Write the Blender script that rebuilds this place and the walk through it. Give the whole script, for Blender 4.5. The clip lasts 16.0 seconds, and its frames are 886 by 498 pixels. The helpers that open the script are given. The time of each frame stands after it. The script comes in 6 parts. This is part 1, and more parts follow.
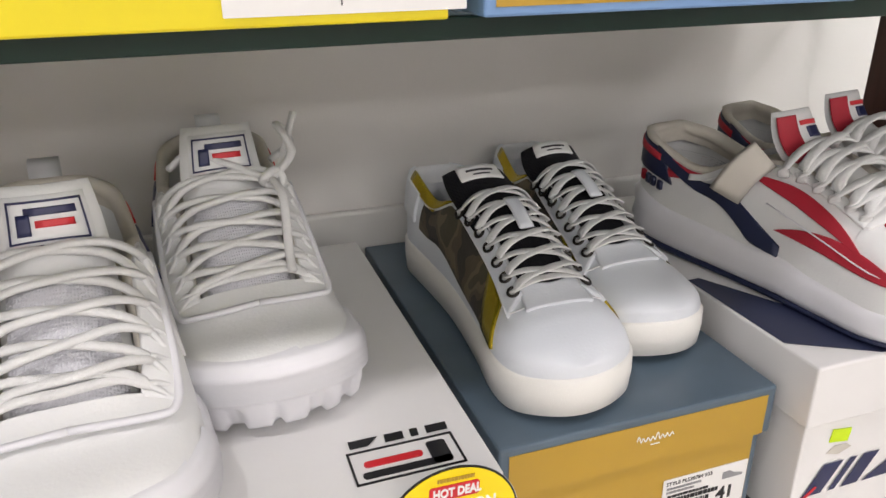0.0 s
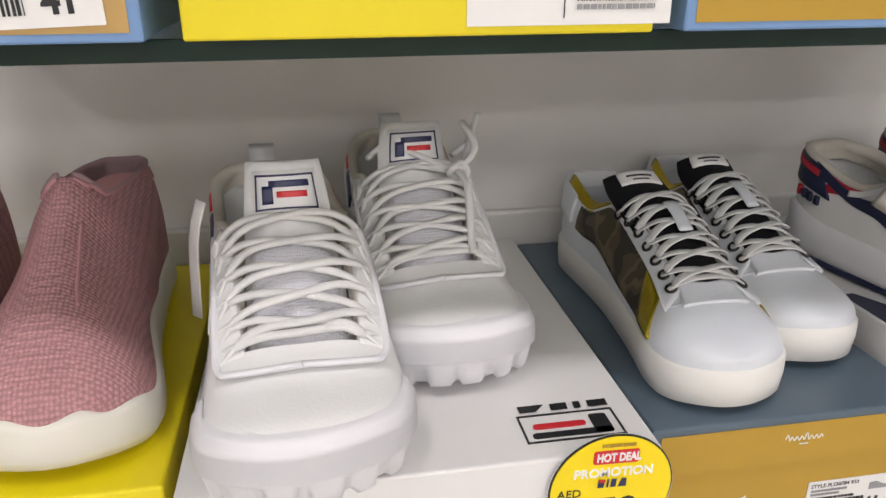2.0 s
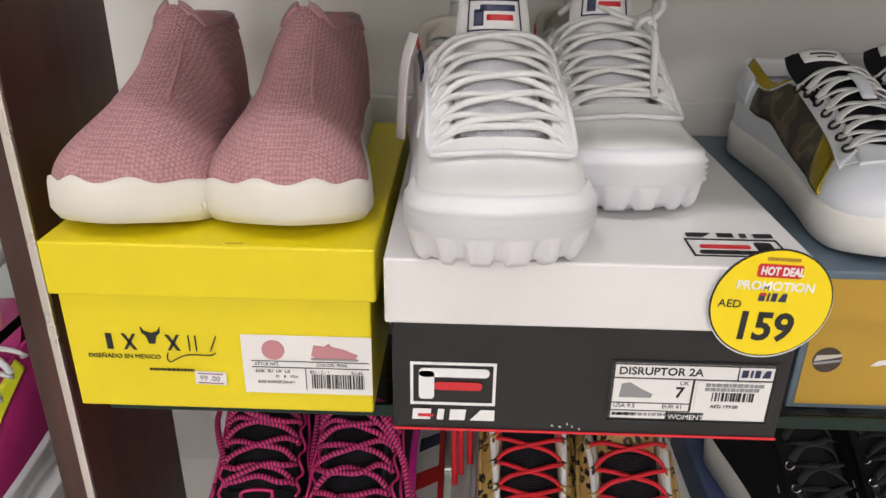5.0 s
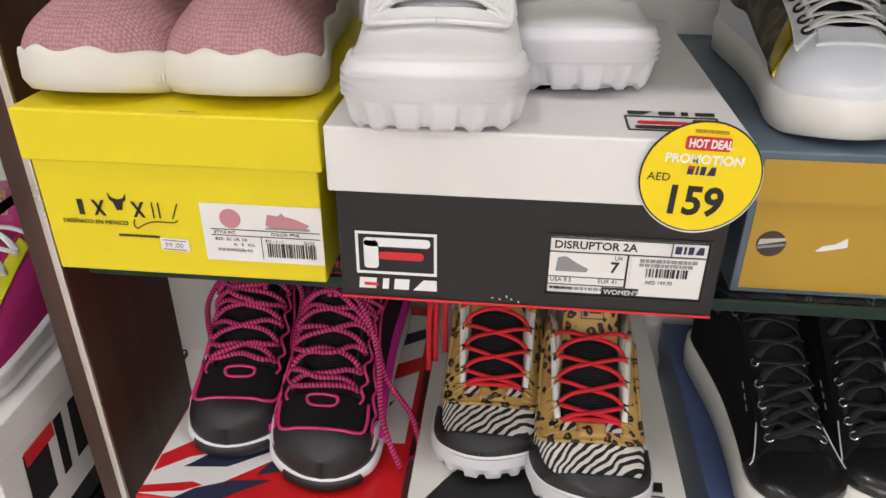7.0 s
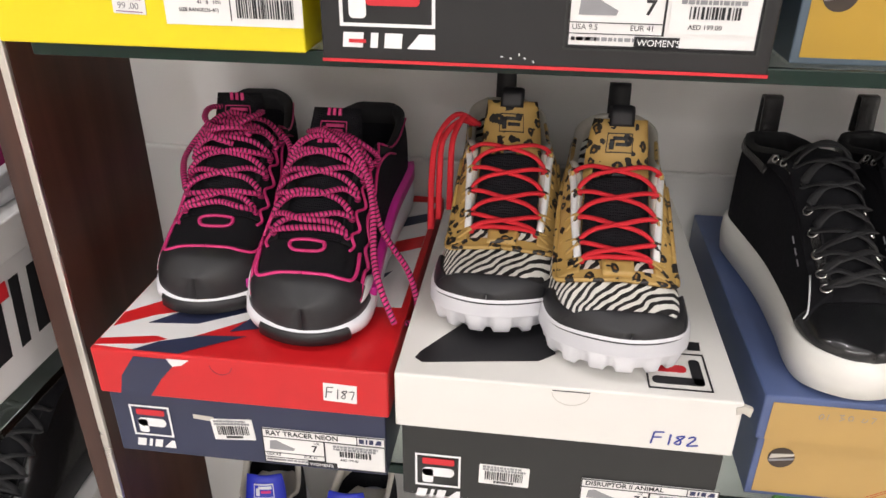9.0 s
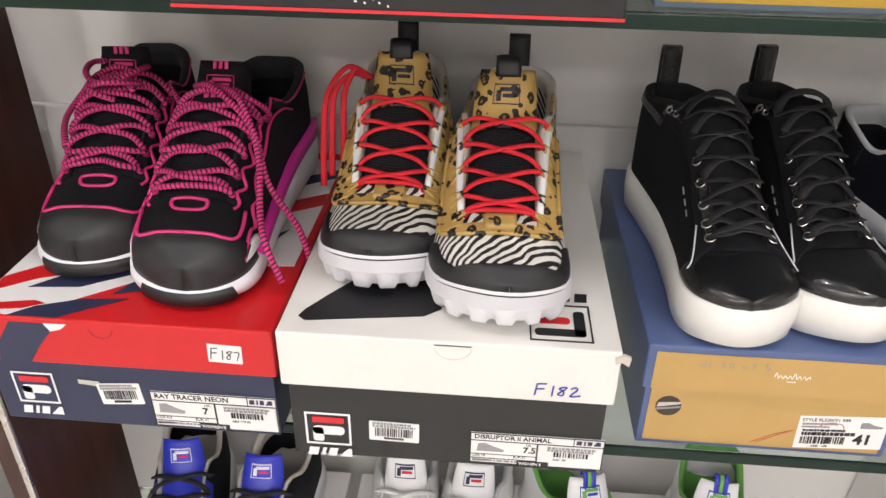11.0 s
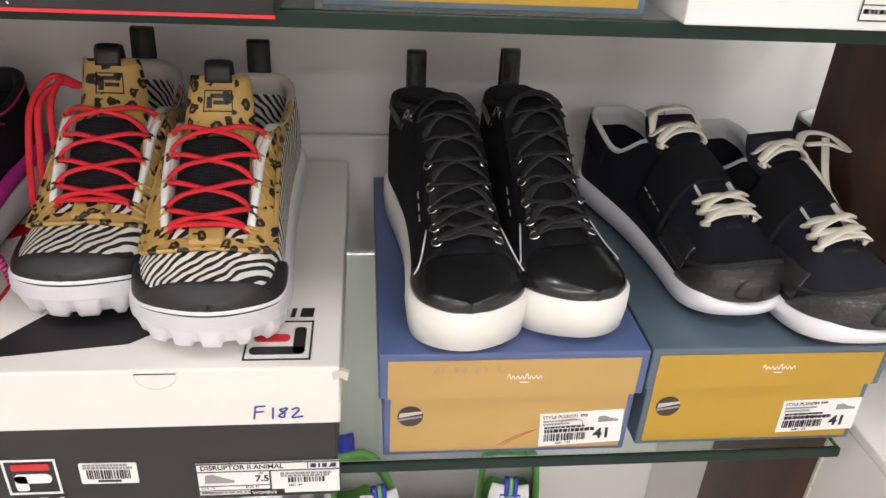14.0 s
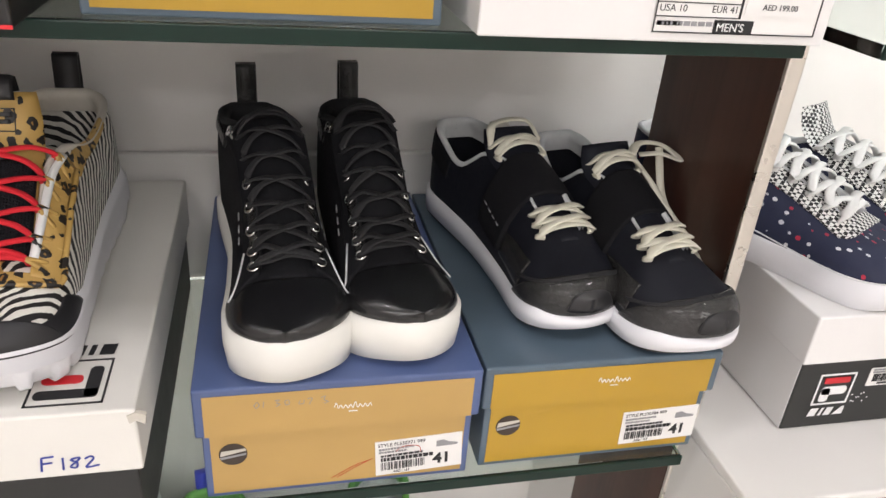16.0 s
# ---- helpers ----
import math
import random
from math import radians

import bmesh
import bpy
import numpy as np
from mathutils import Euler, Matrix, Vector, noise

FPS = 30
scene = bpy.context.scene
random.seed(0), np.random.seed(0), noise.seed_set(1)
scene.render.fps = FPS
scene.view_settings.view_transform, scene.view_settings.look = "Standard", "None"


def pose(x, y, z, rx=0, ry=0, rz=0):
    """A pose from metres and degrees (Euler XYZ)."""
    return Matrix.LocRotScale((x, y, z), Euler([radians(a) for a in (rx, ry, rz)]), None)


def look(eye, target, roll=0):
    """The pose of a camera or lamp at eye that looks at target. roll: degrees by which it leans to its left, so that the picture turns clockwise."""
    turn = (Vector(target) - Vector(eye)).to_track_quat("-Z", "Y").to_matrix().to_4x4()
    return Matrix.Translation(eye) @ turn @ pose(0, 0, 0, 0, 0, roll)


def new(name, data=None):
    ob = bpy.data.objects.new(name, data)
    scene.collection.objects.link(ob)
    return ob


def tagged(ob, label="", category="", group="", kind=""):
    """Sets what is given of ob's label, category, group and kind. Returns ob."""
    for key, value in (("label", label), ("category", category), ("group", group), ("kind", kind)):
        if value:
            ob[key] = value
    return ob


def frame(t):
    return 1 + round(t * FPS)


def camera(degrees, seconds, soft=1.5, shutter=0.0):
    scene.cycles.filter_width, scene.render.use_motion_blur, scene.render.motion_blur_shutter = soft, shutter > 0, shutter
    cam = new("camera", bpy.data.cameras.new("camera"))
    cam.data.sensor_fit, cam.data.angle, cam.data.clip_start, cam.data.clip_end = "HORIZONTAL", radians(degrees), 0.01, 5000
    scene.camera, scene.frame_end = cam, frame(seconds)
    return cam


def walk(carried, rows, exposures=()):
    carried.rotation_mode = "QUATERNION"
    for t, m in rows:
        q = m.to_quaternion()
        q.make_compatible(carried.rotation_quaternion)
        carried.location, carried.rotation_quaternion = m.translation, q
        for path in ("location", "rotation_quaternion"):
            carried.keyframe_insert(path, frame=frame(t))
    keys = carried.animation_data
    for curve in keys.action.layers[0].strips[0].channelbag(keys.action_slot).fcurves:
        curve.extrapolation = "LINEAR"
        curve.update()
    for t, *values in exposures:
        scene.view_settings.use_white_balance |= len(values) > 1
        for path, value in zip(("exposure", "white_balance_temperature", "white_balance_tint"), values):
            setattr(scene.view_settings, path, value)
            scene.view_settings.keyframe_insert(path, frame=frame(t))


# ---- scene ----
cam = camera(61.7, 16.0)
PATH = [
    (0, (-0.181, -0.29, 1.715), (0.422, 1.448, 0.931), -0.5),
    (0.5, (-0.196, -0.299, 1.718), (0.327, 1.471, 0.947), -0.6),
    (1, (-0.206, -0.306, 1.718), (0.245, 1.488, 0.957), -0.5),
    (1.5, (-0.218, -0.317, 1.717), (0.16, 1.498, 0.967), -0.4),
    (2, (-0.231, -0.329, 1.718), (0.086, 1.499, 0.971), -0.1),
    (2.5, (-0.248, -0.344, 1.715), (0.001, 1.499, 0.978), 0.3),
    (3, (-0.268, -0.359, 1.712), (-0.096, 1.491, 0.974), 0.9),
    (3.5, (-0.278, -0.379, 1.706), (-0.22, 1.476, 0.96), 1.4),
    (3.7, (-0.285, -0.39, 1.695), (-0.272, 1.456, 0.927), 1.5),
    (5.8, (-0.231, -0.413, 1.645), (-0.279, 1.4, 0.801), 0.9),
    (6, (-0.218, -0.411, 1.644), (-0.267, 1.396, 0.79), 1.0),
    (6.5, (-0.202, -0.423, 1.64), (-0.305, 1.354, 0.728), 0.9),
    (7, (-0.196, -0.441, 1.623), (-0.37, 1.293, 0.641), 0.3),
    (7.5, (-0.192, -0.454, 1.6), (-0.422, 1.26, 0.596), -0.7),
    (8, (-0.203, -0.441, 1.529), (-0.462, 1.304, 0.586), -1.1),
    (8.3, (-0.208, -0.437, 1.473), (-0.464, 1.31, 0.534), -0.8),
    (8.5, (-0.208, -0.435, 1.454), (-0.448, 1.315, 0.517), -0.3),
    (9, (-0.184, -0.438, 1.445), (-0.405, 1.316, 0.51), 0.5),
    (9.2, (-0.174, -0.439, 1.442), (-0.387, 1.317, 0.508), 0.7),
    (11.3, (-0.121, -0.422, 1.436), (-0.219, 1.292, 0.41), 1.2),
    (11.5, (-0.118, -0.42, 1.436), (-0.199, 1.296, 0.412), 1.4),
    (12, (-0.105, -0.421, 1.432), (-0.142, 1.3, 0.414), 1.9),
    (12.5, (-0.084, -0.421, 1.43), (-0.072, 1.307, 0.424), 2.1),
    (13, (-0.062, -0.419, 1.432), (0.011, 1.315, 0.437), 2.3),
    (13.5, (-0.036, -0.41, 1.427), (0.113, 1.326, 0.445), 2.7),
    (14, (-0.014, -0.406, 1.425), (0.198, 1.327, 0.449), 3.3),
    (14.5, (0.008, -0.402, 1.421), (0.275, 1.327, 0.451), 3.7),
    (15, (0.026, -0.396, 1.423), (0.36, 1.327, 0.463), 4.3),
    (15.5, (0.04, -0.392, 1.423), (0.427, 1.328, 0.478), 4.5),
    (16, (0.054, -0.39, 1.423), (0.496, 1.322, 0.487), 4.9),
]
walk(cam, [(t, look(eye, target, roll)) for t, eye, target, roll in PATH],
     exposures=[(0.0, -0.86), (3.0, -0.98), (3.7, -1.0), (6.0, -0.98), (7.6, -1.0), (8.6, -0.62), (12.0, -0.5), (16.0, -0.64)])

# ---- world and lamps ----
world = bpy.data.worlds.new("shop_air")
scene.world = world
world.use_nodes = True
world.node_tree.nodes["Background"].inputs[0].default_value = (0.9, 0.95, 1.0, 1)
world.node_tree.nodes["Background"].inputs[1].default_value = 0.02
scene.view_settings.exposure = 0.0
LAMP_ROWS = [(-0.42, 2.78, 6.5, 0.12), (-2.3, 2.78, 14.0, 0.5), (-3.9, 2.78, 17.0, 0.5)]
LAMP_XS = (-1.55, -0.55, 0.45, 1.45)


# ---- materials ----
def mat(name, color, rough=0.5, metal=0.0, vary=0.12, scale=60.0, bump=0.0, bump_scale=300.0, coat=0.0, spec=0.5):
    """A painted, woven or moulded surface: base colour varied at two scales, with fine relief."""
    m = bpy.data.materials.new(name)
    m.use_nodes = True
    nt = m.node_tree
    bs = nt.nodes["Principled BSDF"]
    bs.inputs["Roughness"].default_value = rough
    bs.inputs["Metallic"].default_value = metal
    bs.inputs["Coat Weight"].default_value = coat
    bs.inputs["Specular IOR Level"].default_value = spec
    tc = nt.nodes.new("ShaderNodeTexCoord")
    n1, n2 = nt.nodes.new("ShaderNodeTexNoise"), nt.nodes.new("ShaderNodeTexNoise")
    n1.inputs["Scale"].default_value, n1.inputs["Detail"].default_value = scale, 5
    n2.inputs["Scale"].default_value = scale / 9
    nt.links.new(tc.outputs["Object"], n1.inputs["Vector"])
    nt.links.new(tc.outputs["Object"], n2.inputs["Vector"])
    add = nt.nodes.new("ShaderNodeMath")
    nt.links.new(n1.outputs["Fac"], add.inputs[0])
    nt.links.new(n2.outputs["Fac"], add.inputs[1])
    ramp = nt.nodes.new("ShaderNodeMapRange")
    ramp.inputs[1].default_value, ramp.inputs[2].default_value = 0.6, 1.4
    ramp.inputs[3].default_value, ramp.inputs[4].default_value = 1 - vary, 1.0
    nt.links.new(add.outputs[0], ramp.inputs[0])
    mul = nt.nodes.new("ShaderNodeMix")
    mul.data_type, mul.blend_type = "RGBA", "MULTIPLY"
    mul.inputs["Factor"].default_value = 1
    mul.inputs["A"].default_value = (*color, 1)
    nt.links.new(ramp.outputs[0], mul.inputs["B"])
    nt.links.new(mul.outputs["Result"], bs.inputs["Base Color"])
    rr = nt.nodes.new("ShaderNodeMapRange")
    rr.inputs[3].default_value, rr.inputs[4].default_value = rough * 0.85, min(1, rough * 1.2)
    nt.links.new(n1.outputs["Fac"], rr.inputs[0])
    nt.links.new(rr.outputs[0], bs.inputs["Roughness"])
    if bump:
        n3 = nt.nodes.new("ShaderNodeTexNoise")
        n3.inputs["Scale"].default_value, n3.inputs["Detail"].default_value = bump_scale, 4
        nt.links.new(tc.outputs["Object"], n3.inputs["Vector"])
        b = nt.nodes.new("ShaderNodeBump")
        b.inputs["Strength"].default_value, b.inputs["Distance"].default_value = bump, 0.002
        nt.links.new(n3.outputs["Fac"], b.inputs["Height"])
        nt.links.new(b.outputs[0], bs.inputs["Normal"])
    return m


def grained(name, dark, light, rough=0.35, along=(1, 1, 0.06), scale=40):
    """A wood veneer with stretched grain."""
    m = mat(name, light, rough)
    nt = m.node_tree
    bs = nt.nodes["Principled BSDF"]
    tc, mp = nt.nodes.new("ShaderNodeTexCoord"), nt.nodes.new("ShaderNodeMapping")
    mp.inputs["Scale"].default_value = along
    nt.links.new(tc.outputs["Object"], mp.inputs["Vector"])
    nz = nt.nodes.new("ShaderNodeTexNoise")
    nz.inputs["Scale"].default_value, nz.inputs["Detail"].default_value = scale, 8
    nz.inputs["Distortion"].default_value = 0.6
    nt.links.new(mp.outputs[0], nz.inputs["Vector"])
    r = nt.nodes.new("ShaderNodeValToRGB")
    r.color_ramp.elements[0].color, r.color_ramp.elements[1].color = (*dark, 1), (*light, 1)
    r.color_ramp.elements[0].position, r.color_ramp.elements[1].position = 0.35, 0.65
    nt.links.new(nz.outputs["Fac"], r.inputs[0])
    nt.links.new(r.outputs[0], bs.inputs["Base Color"])
    return m


def glass(name, color):
    m = bpy.data.materials.new(name)
    m.use_nodes = True
    bs = m.node_tree.nodes["Principled BSDF"]
    bs.inputs["Base Color"].default_value = (*color, 1)
    bs.inputs["Roughness"].default_value = 0.03
    bs.inputs["Transmission Weight"].default_value = 1
    bs.inputs["IOR"].default_value = 1.5
    return m


def glow(name, color, strength):
    m = bpy.data.materials.new(name)
    m.use_nodes = True
    bs = m.node_tree.nodes["Principled BSDF"]
    bs.inputs["Emission Color"].default_value = (*color, 1)
    bs.inputs["Emission Strength"].default_value = strength
    return m


WALL = mat("white_wall_paint", (0.82, 0.795, 0.765), 0.6, vary=0.06, scale=14, bump=0.08, bump_scale=400)
LAMINATE = mat("white_laminate", (0.76, 0.745, 0.72), 0.4, vary=0.05, scale=12)
CEIL = mat("ceiling_paint", (0.78, 0.78, 0.77), 0.8, vary=0.05, scale=8, bump=0.1)
FLOOR = mat("pale_floor_tile", (0.70, 0.68, 0.65), 0.25, vary=0.15, scale=20)
WOOD = grained("dark_brown_veneer", (0.036, 0.013, 0.008), (0.075, 0.029, 0.018), 0.36)
OAK = grained("orange_oak", (0.42, 0.2, 0.07), (0.55, 0.29, 0.11), 0.4, along=(0.06, 1, 1))
CHROME = mat("brushed_metal_trim", (0.78, 0.74, 0.68), 0.28, metal=1.0, vary=0.1)
GLASS = glass("shelf_glass", (0.82, 0.93, 0.88))
EDGE = mat("dark_green_glass_edge", (0.006, 0.024, 0.017), 0.3, vary=0.3, scale=50, spec=0.3)
LAMP = glow("lamp_diffuser", (1.0, 0.96, 0.9), 12.0)
METAL = mat("steel", (0.6, 0.6, 0.6), 0.3, metal=1.0)

YELLOW = mat("yellow_cardboard", (0.80, 0.66, 0.006), 0.38, vary=0.06, scale=30, bump=0.03)
WHITEC = mat("white_cardboard", (0.78, 0.77, 0.76), 0.36, vary=0.05, scale=25, bump=0.03)
CREAMC = mat("cream_white_cardboard", (0.76, 0.745, 0.70), 0.4, vary=0.06, scale=25, bump=0.04)
BLACKC = mat("black_cardboard", (0.009, 0.009, 0.010), 0.42, vary=0.3, scale=40, bump=0.03)
GREYC = mat("charcoal_cardboard", (0.022, 0.023, 0.022), 0.5, vary=0.3, scale=40)
REDC = mat("red_cardboard", (0.60, 0.012, 0.016), 0.36, vary=0.08, scale=25, bump=0.03)
NAVYC = mat("navy_cardboard", (0.025, 0.032, 0.075), 0.42, vary=0.15, scale=30)
SLATEC = mat("slate_blue_cardboard", (0.115, 0.165, 0.215), 0.31, vary=0.36, scale=16)
BLUEC = mat("faded_blue_cardboard", (0.10, 0.145, 0.31), 0.32, vary=0.28, scale=16)
SKYC = mat("pale_blue_cardboard", (0.19, 0.33, 0.58), 0.42, vary=0.15, scale=16)
GOLDC = mat("mustard_cardboard", (0.47, 0.285, 0.028), 0.42, vary=0.07, scale=30, bump=0.03)
TANC = mat("tan_cardboard", (0.50, 0.32, 0.105), 0.42, vary=0.09, scale=30, bump=0.03)
HOLE = mat("shadowed_hole", (0.06, 0.045, 0.035), 0.8)
PAPER = mat("white_label_paper", (0.80, 0.79, 0.77), 0.45, vary=0.04)
INK = mat("black_print", (0.012, 0.012, 0.014), 0.5, vary=0.2)
GREYINK = mat("grey_print", (0.30, 0.30, 0.31), 0.5, vary=0.2)
REDP = mat("red_print", (0.62, 0.02, 0.03), 0.42, vary=0.08)
NAVYP = mat("navy_print", (0.02, 0.025, 0.085), 0.42, vary=0.1)
WHITEP = mat("white_print", (0.82, 0.82, 0.82), 0.42, vary=0.04)
BLUEPEN = mat("blue_pen", (0.03, 0.05, 0.30), 0.5)
REDPEN = mat("red_pen", (0.5, 0.05, 0.02), 0.6)
TAGY = mat("yellow_tag_card", (0.90, 0.70, 0.0), 0.35, vary=0.03)
NEON = mat("neon_yellow_sticker", (0.62, 0.85, 0.0), 0.5)
CARD = mat("kraft_tag_card", (0.55, 0.52, 0.46), 0.7, vary=0.06)
PINKP = mat("dusty_pink_print", (0.55, 0.24, 0.27), 0.5)


# ---- mesh helpers ----
def mesh_of(name, bm):
    me = bpy.data.meshes.new(name)
    bm.normal_update()
    bm.to_mesh(me)
    bm.free()
    return me


def part(name, bm, material, parent=None, label="", smooth=False, m=None):
    ob = new(name, bm if isinstance(bm, bpy.types.Mesh) else mesh_of(name, bm))
    if material and not ob.data.materials:
        ob.data.materials.append(material)
    if smooth:
        ob.data.shade_smooth()
    if parent:
        ob.parent = parent
    if m is not None:
        ob.matrix_basis = m
    if label:
        tagged(ob, label)
    if name in ("barcode", "small_print"):
        tagged(ob, kind="stuff")
    return ob


def slab(x0, x1, y0, y1, z0, z1, bevel=0.0, seg=2):
    bm = bmesh.new()
    bmesh.ops.create_cube(bm, size=1, matrix=Matrix.Translation(((x0 + x1) / 2, (y0 + y1) / 2, (z0 + z1) / 2)) @ Matrix.Diagonal((x1 - x0, y1 - y0, z1 - z0, 1)))
    if bevel:
        bmesh.ops.bevel(bm, geom=bm.edges[:], offset=bevel, segments=seg, affect="EDGES", profile=0.5)
    return bm


def poly(points, depth=0.0006):
    """A flat shape in x and z, facing -y, as thick as print or paper."""
    bm = bmesh.new()
    vs = [bm.verts.new((x, 0, z)) for x, z in points]
    f = bm.faces.new(vs)
    r = bmesh.ops.extrude_face_region(bm, geom=[f])
    bmesh.ops.translate(bm, verts=[v for v in r["geom"] if isinstance(v, bmesh.types.BMVert)], vec=(0, -depth, 0))
    bmesh.ops.recalc_face_normals(bm, faces=bm.faces[:])
    return bm


def rects(rs, depth=0.0005):
    """Several flat bars (x0, x1, z0, z1) in one mesh."""
    bm = bmesh.new()
    for x0, x1, z0, z1 in rs:
        b = [bm.verts.new((x, y, z)) for y in (0, -depth) for x, z in ((x0, z0), (x1, z0), (x1, z1), (x0, z1))]
        for f in ((0, 1, 2, 3), (7, 6, 5, 4), (0, 4, 5, 1), (1, 5, 6, 2), (2, 6, 7, 3), (3, 7, 4, 0)):
            bm.faces.new([b[i] for i in f])
    bmesh.ops.recalc_face_normals(bm, faces=bm.faces[:])
    return bm


def words(text, size, x=0, z=0, depth=0.0004, shear=0.0, squeeze=1.0, bold=0.0):
    """Lettering as a mesh in x and z, facing -y, its left foot at x, z."""
    cu = bpy.data.curves.new("lettering", "FONT")
    cu.body, cu.size, cu.shear, cu.extrude, cu.resolution_u = text, size, shear, depth / 2, 3
    cu.offset = bold
    ob = bpy.data.objects.new("lettering", cu)
    scene.collection.objects.link(ob)
    bpy.context.view_layer.update()
    me = bpy.data.meshes.new_from_object(ob.evaluated_get(bpy.context.evaluated_depsgraph_get()))
    bpy.data.objects.remove(ob)
    bpy.data.curves.remove(cu)
    me.transform(Matrix.Translation((x, 0, z)) @ Matrix.Diagonal((squeeze, 1, 1, 1)) @ pose(0, 0, 0, 90))
    me.materials.clear()
    return me


def disc(x, z, r, depth=0.0006, n=40):
    return poly([(x + r * math.cos(a), z + r * math.sin(a)) for a in np.linspace(0, 2 * math.pi, n, endpoint=False)], depth)


def thing(name, label, category, m, group=""):
    return_ob = new(name)
    return_ob.matrix_basis = m
    return_ob.empty_display_size = 0.02
    return tagged(return_ob, label, category, group)


def structure(name, bm, material, label, category, smooth=False):
    return tagged(part(name, bm, material, smooth=smooth), label, category, kind="structure")


# ---- the room ----
S0, S1, S2, S3 = 1.683, 1.338, 1.000, 0.52
X0, X1 = -0.567, 0.405
BACK = 0.352
structure("floor", slab(-3.2, 3.2, -4.6, 0.5, -0.1, 0), FLOOR, "pale polished tiled shop floor", "floor")
structure("ceiling", slab(-3.2, 3.2, -4.6, 0.5, 2.8, 2.9), CEIL, "plain white shop ceiling", "ceiling")
structure("wall_back", slab(-3.2, 3.2, BACK, 0.5, 0, 2.8), WALL, "white painted back panel behind the shelves", "wall")
structure("wall_front", slab(-3.2, 3.2, -4.6, -4.45, 0, 2.8), WALL, "plain white shop wall", "wall")
structure("wall_left", slab(-3.2, -3.05, -4.45, BACK, 0, 2.8), WALL, "plain white side wall", "wall")
structure("wall_right", slab(3.05, 3.2, -4.45, BACK, 0, 2.8), WALL, "plain white side wall", "wall")


def ceiling_lamp(x, y, z, power, size):
    top = thing("ceiling_light", "square white recessed ceiling light", "ceiling light", pose(x, y, z), "ceiling lights")
    h = size / 2
    part("frame", slab(-h - 0.02, h + 0.02, -h - 0.02, h + 0.02, 0.006, 0.019, 0.003), WALL, top)
    part("diffuser", slab(-h, h, -h, h, 0.0, 0.008), LAMP, top)
    la = bpy.data.lights.new("ceiling_light", "AREA")
    la.shape, la.size, la.energy, la.color = "SQUARE", size, power, (1.0, 0.95, 0.985)
    lamp = new("lamp", la)
    lamp.parent, lamp.location = top, (0, 0, -0.004)


for ly, lz, power, size in LAMP_ROWS:
    for lx in LAMP_XS:
        ceiling_lamp(lx, ly, lz, power, size)

# uprights between the bays: a dark fin with a metal strip on its front corner
FIN = 0.028


def upright(x0, x1, s0, s1):
    top = thing("shelf_upright", "dark brown veneered shelf upright with a metal edge strip", "shelf upright", pose(0, 0, 0), "shelf uprights")
    part("fin", slab(x0, x1, 0.0605, 0.222, 0, 2.3, 0.0012), WOOD, top)
    part("edge_strip", slab(s0, s1, 0.056, 0.0603, 0, 2.3, 0.0012), CHROME, top, "bright metal strip")
    return top


upright(X0 - FIN, X0, X0 - 0.0065, X0 + 0.0005)
upright(X1 - 0.002, X1 + 0.010, X1 - 0.0025, X1 + 0.0105)


def glass_shelf(x0, x1, z, y0=0.012, th=0.0095):
    top = thing("glass_shelf", "clear glass shelf with a dark green front edge", "glass shelf", pose((x0 + x1) / 2, 0, z), "glass shelves")
    w = (x1 - x0) / 2
    part("pane", slab(-w, w, y0 + 0.003, BACK - 0.0115, -th, 0, 0.0008), GLASS, top).visible_shadow = False
    part("front_edge", slab(-w, w, y0, y0 + 0.0028, -th, 0, 0.0008), EDGE, top, "dark green polished glass edge")
    for sx in (-w + 0.03, w - 0.03):
        part("bracket", slab(sx - 0.008, sx + 0.008, 0.19, BACK - 0.002, -th - 0.012, -th - 0.0005, 0.002), METAL, top)
    return top


for z in (S0, S1, S2, S3):
    glass_shelf(-0.512, 0.377, z)
for z, y0 in ((S0, -0.02), (S1 + 0.008, -0.025), (S2, -0.028), (S3, -0.028)):
    glass_shelf(-1.55, -0.627, z, y0)
for z in (S0, S1):
    glass_shelf(X1 + 0.03, X1 + 0.95, z)


for name, z in (("trim_upper", S1), ("trim_lower", S2)):
    structure(name, slab(X0 - 0.2, X1 + 0.1, BACK - 0.011, BACK - 0.001, z + 0.0005, z + 0.142, 0.003), LAMINATE, "white rail along the foot of the back panel", "rail")


# ---- shoe boxes ----
def shoe_box(label, x0, x1, y, z0, z1, lid, depth, body_mat, lid_mat, turn=0.0, inset=0.004):
    """A cardboard box with a lifted-on lid. Its own x runs from 0 at its left end of the front, y from 0 at its front."""
    w, h = x1 - x0, z1 - z0
    top = thing("shoe_box", label, "shoe box", pose(x0, y, z0, 0, 0, turn), "shoe boxes")
    body = part("body", slab(inset, w - inset, inset, depth - inset, 0, h - 0.003, 0.0012), body_mat, top)
    cover = part("lid", slab(0, w, 0, depth, h - lid, h, 0.0016), lid_mat, top)
    return top, body, cover, w, h


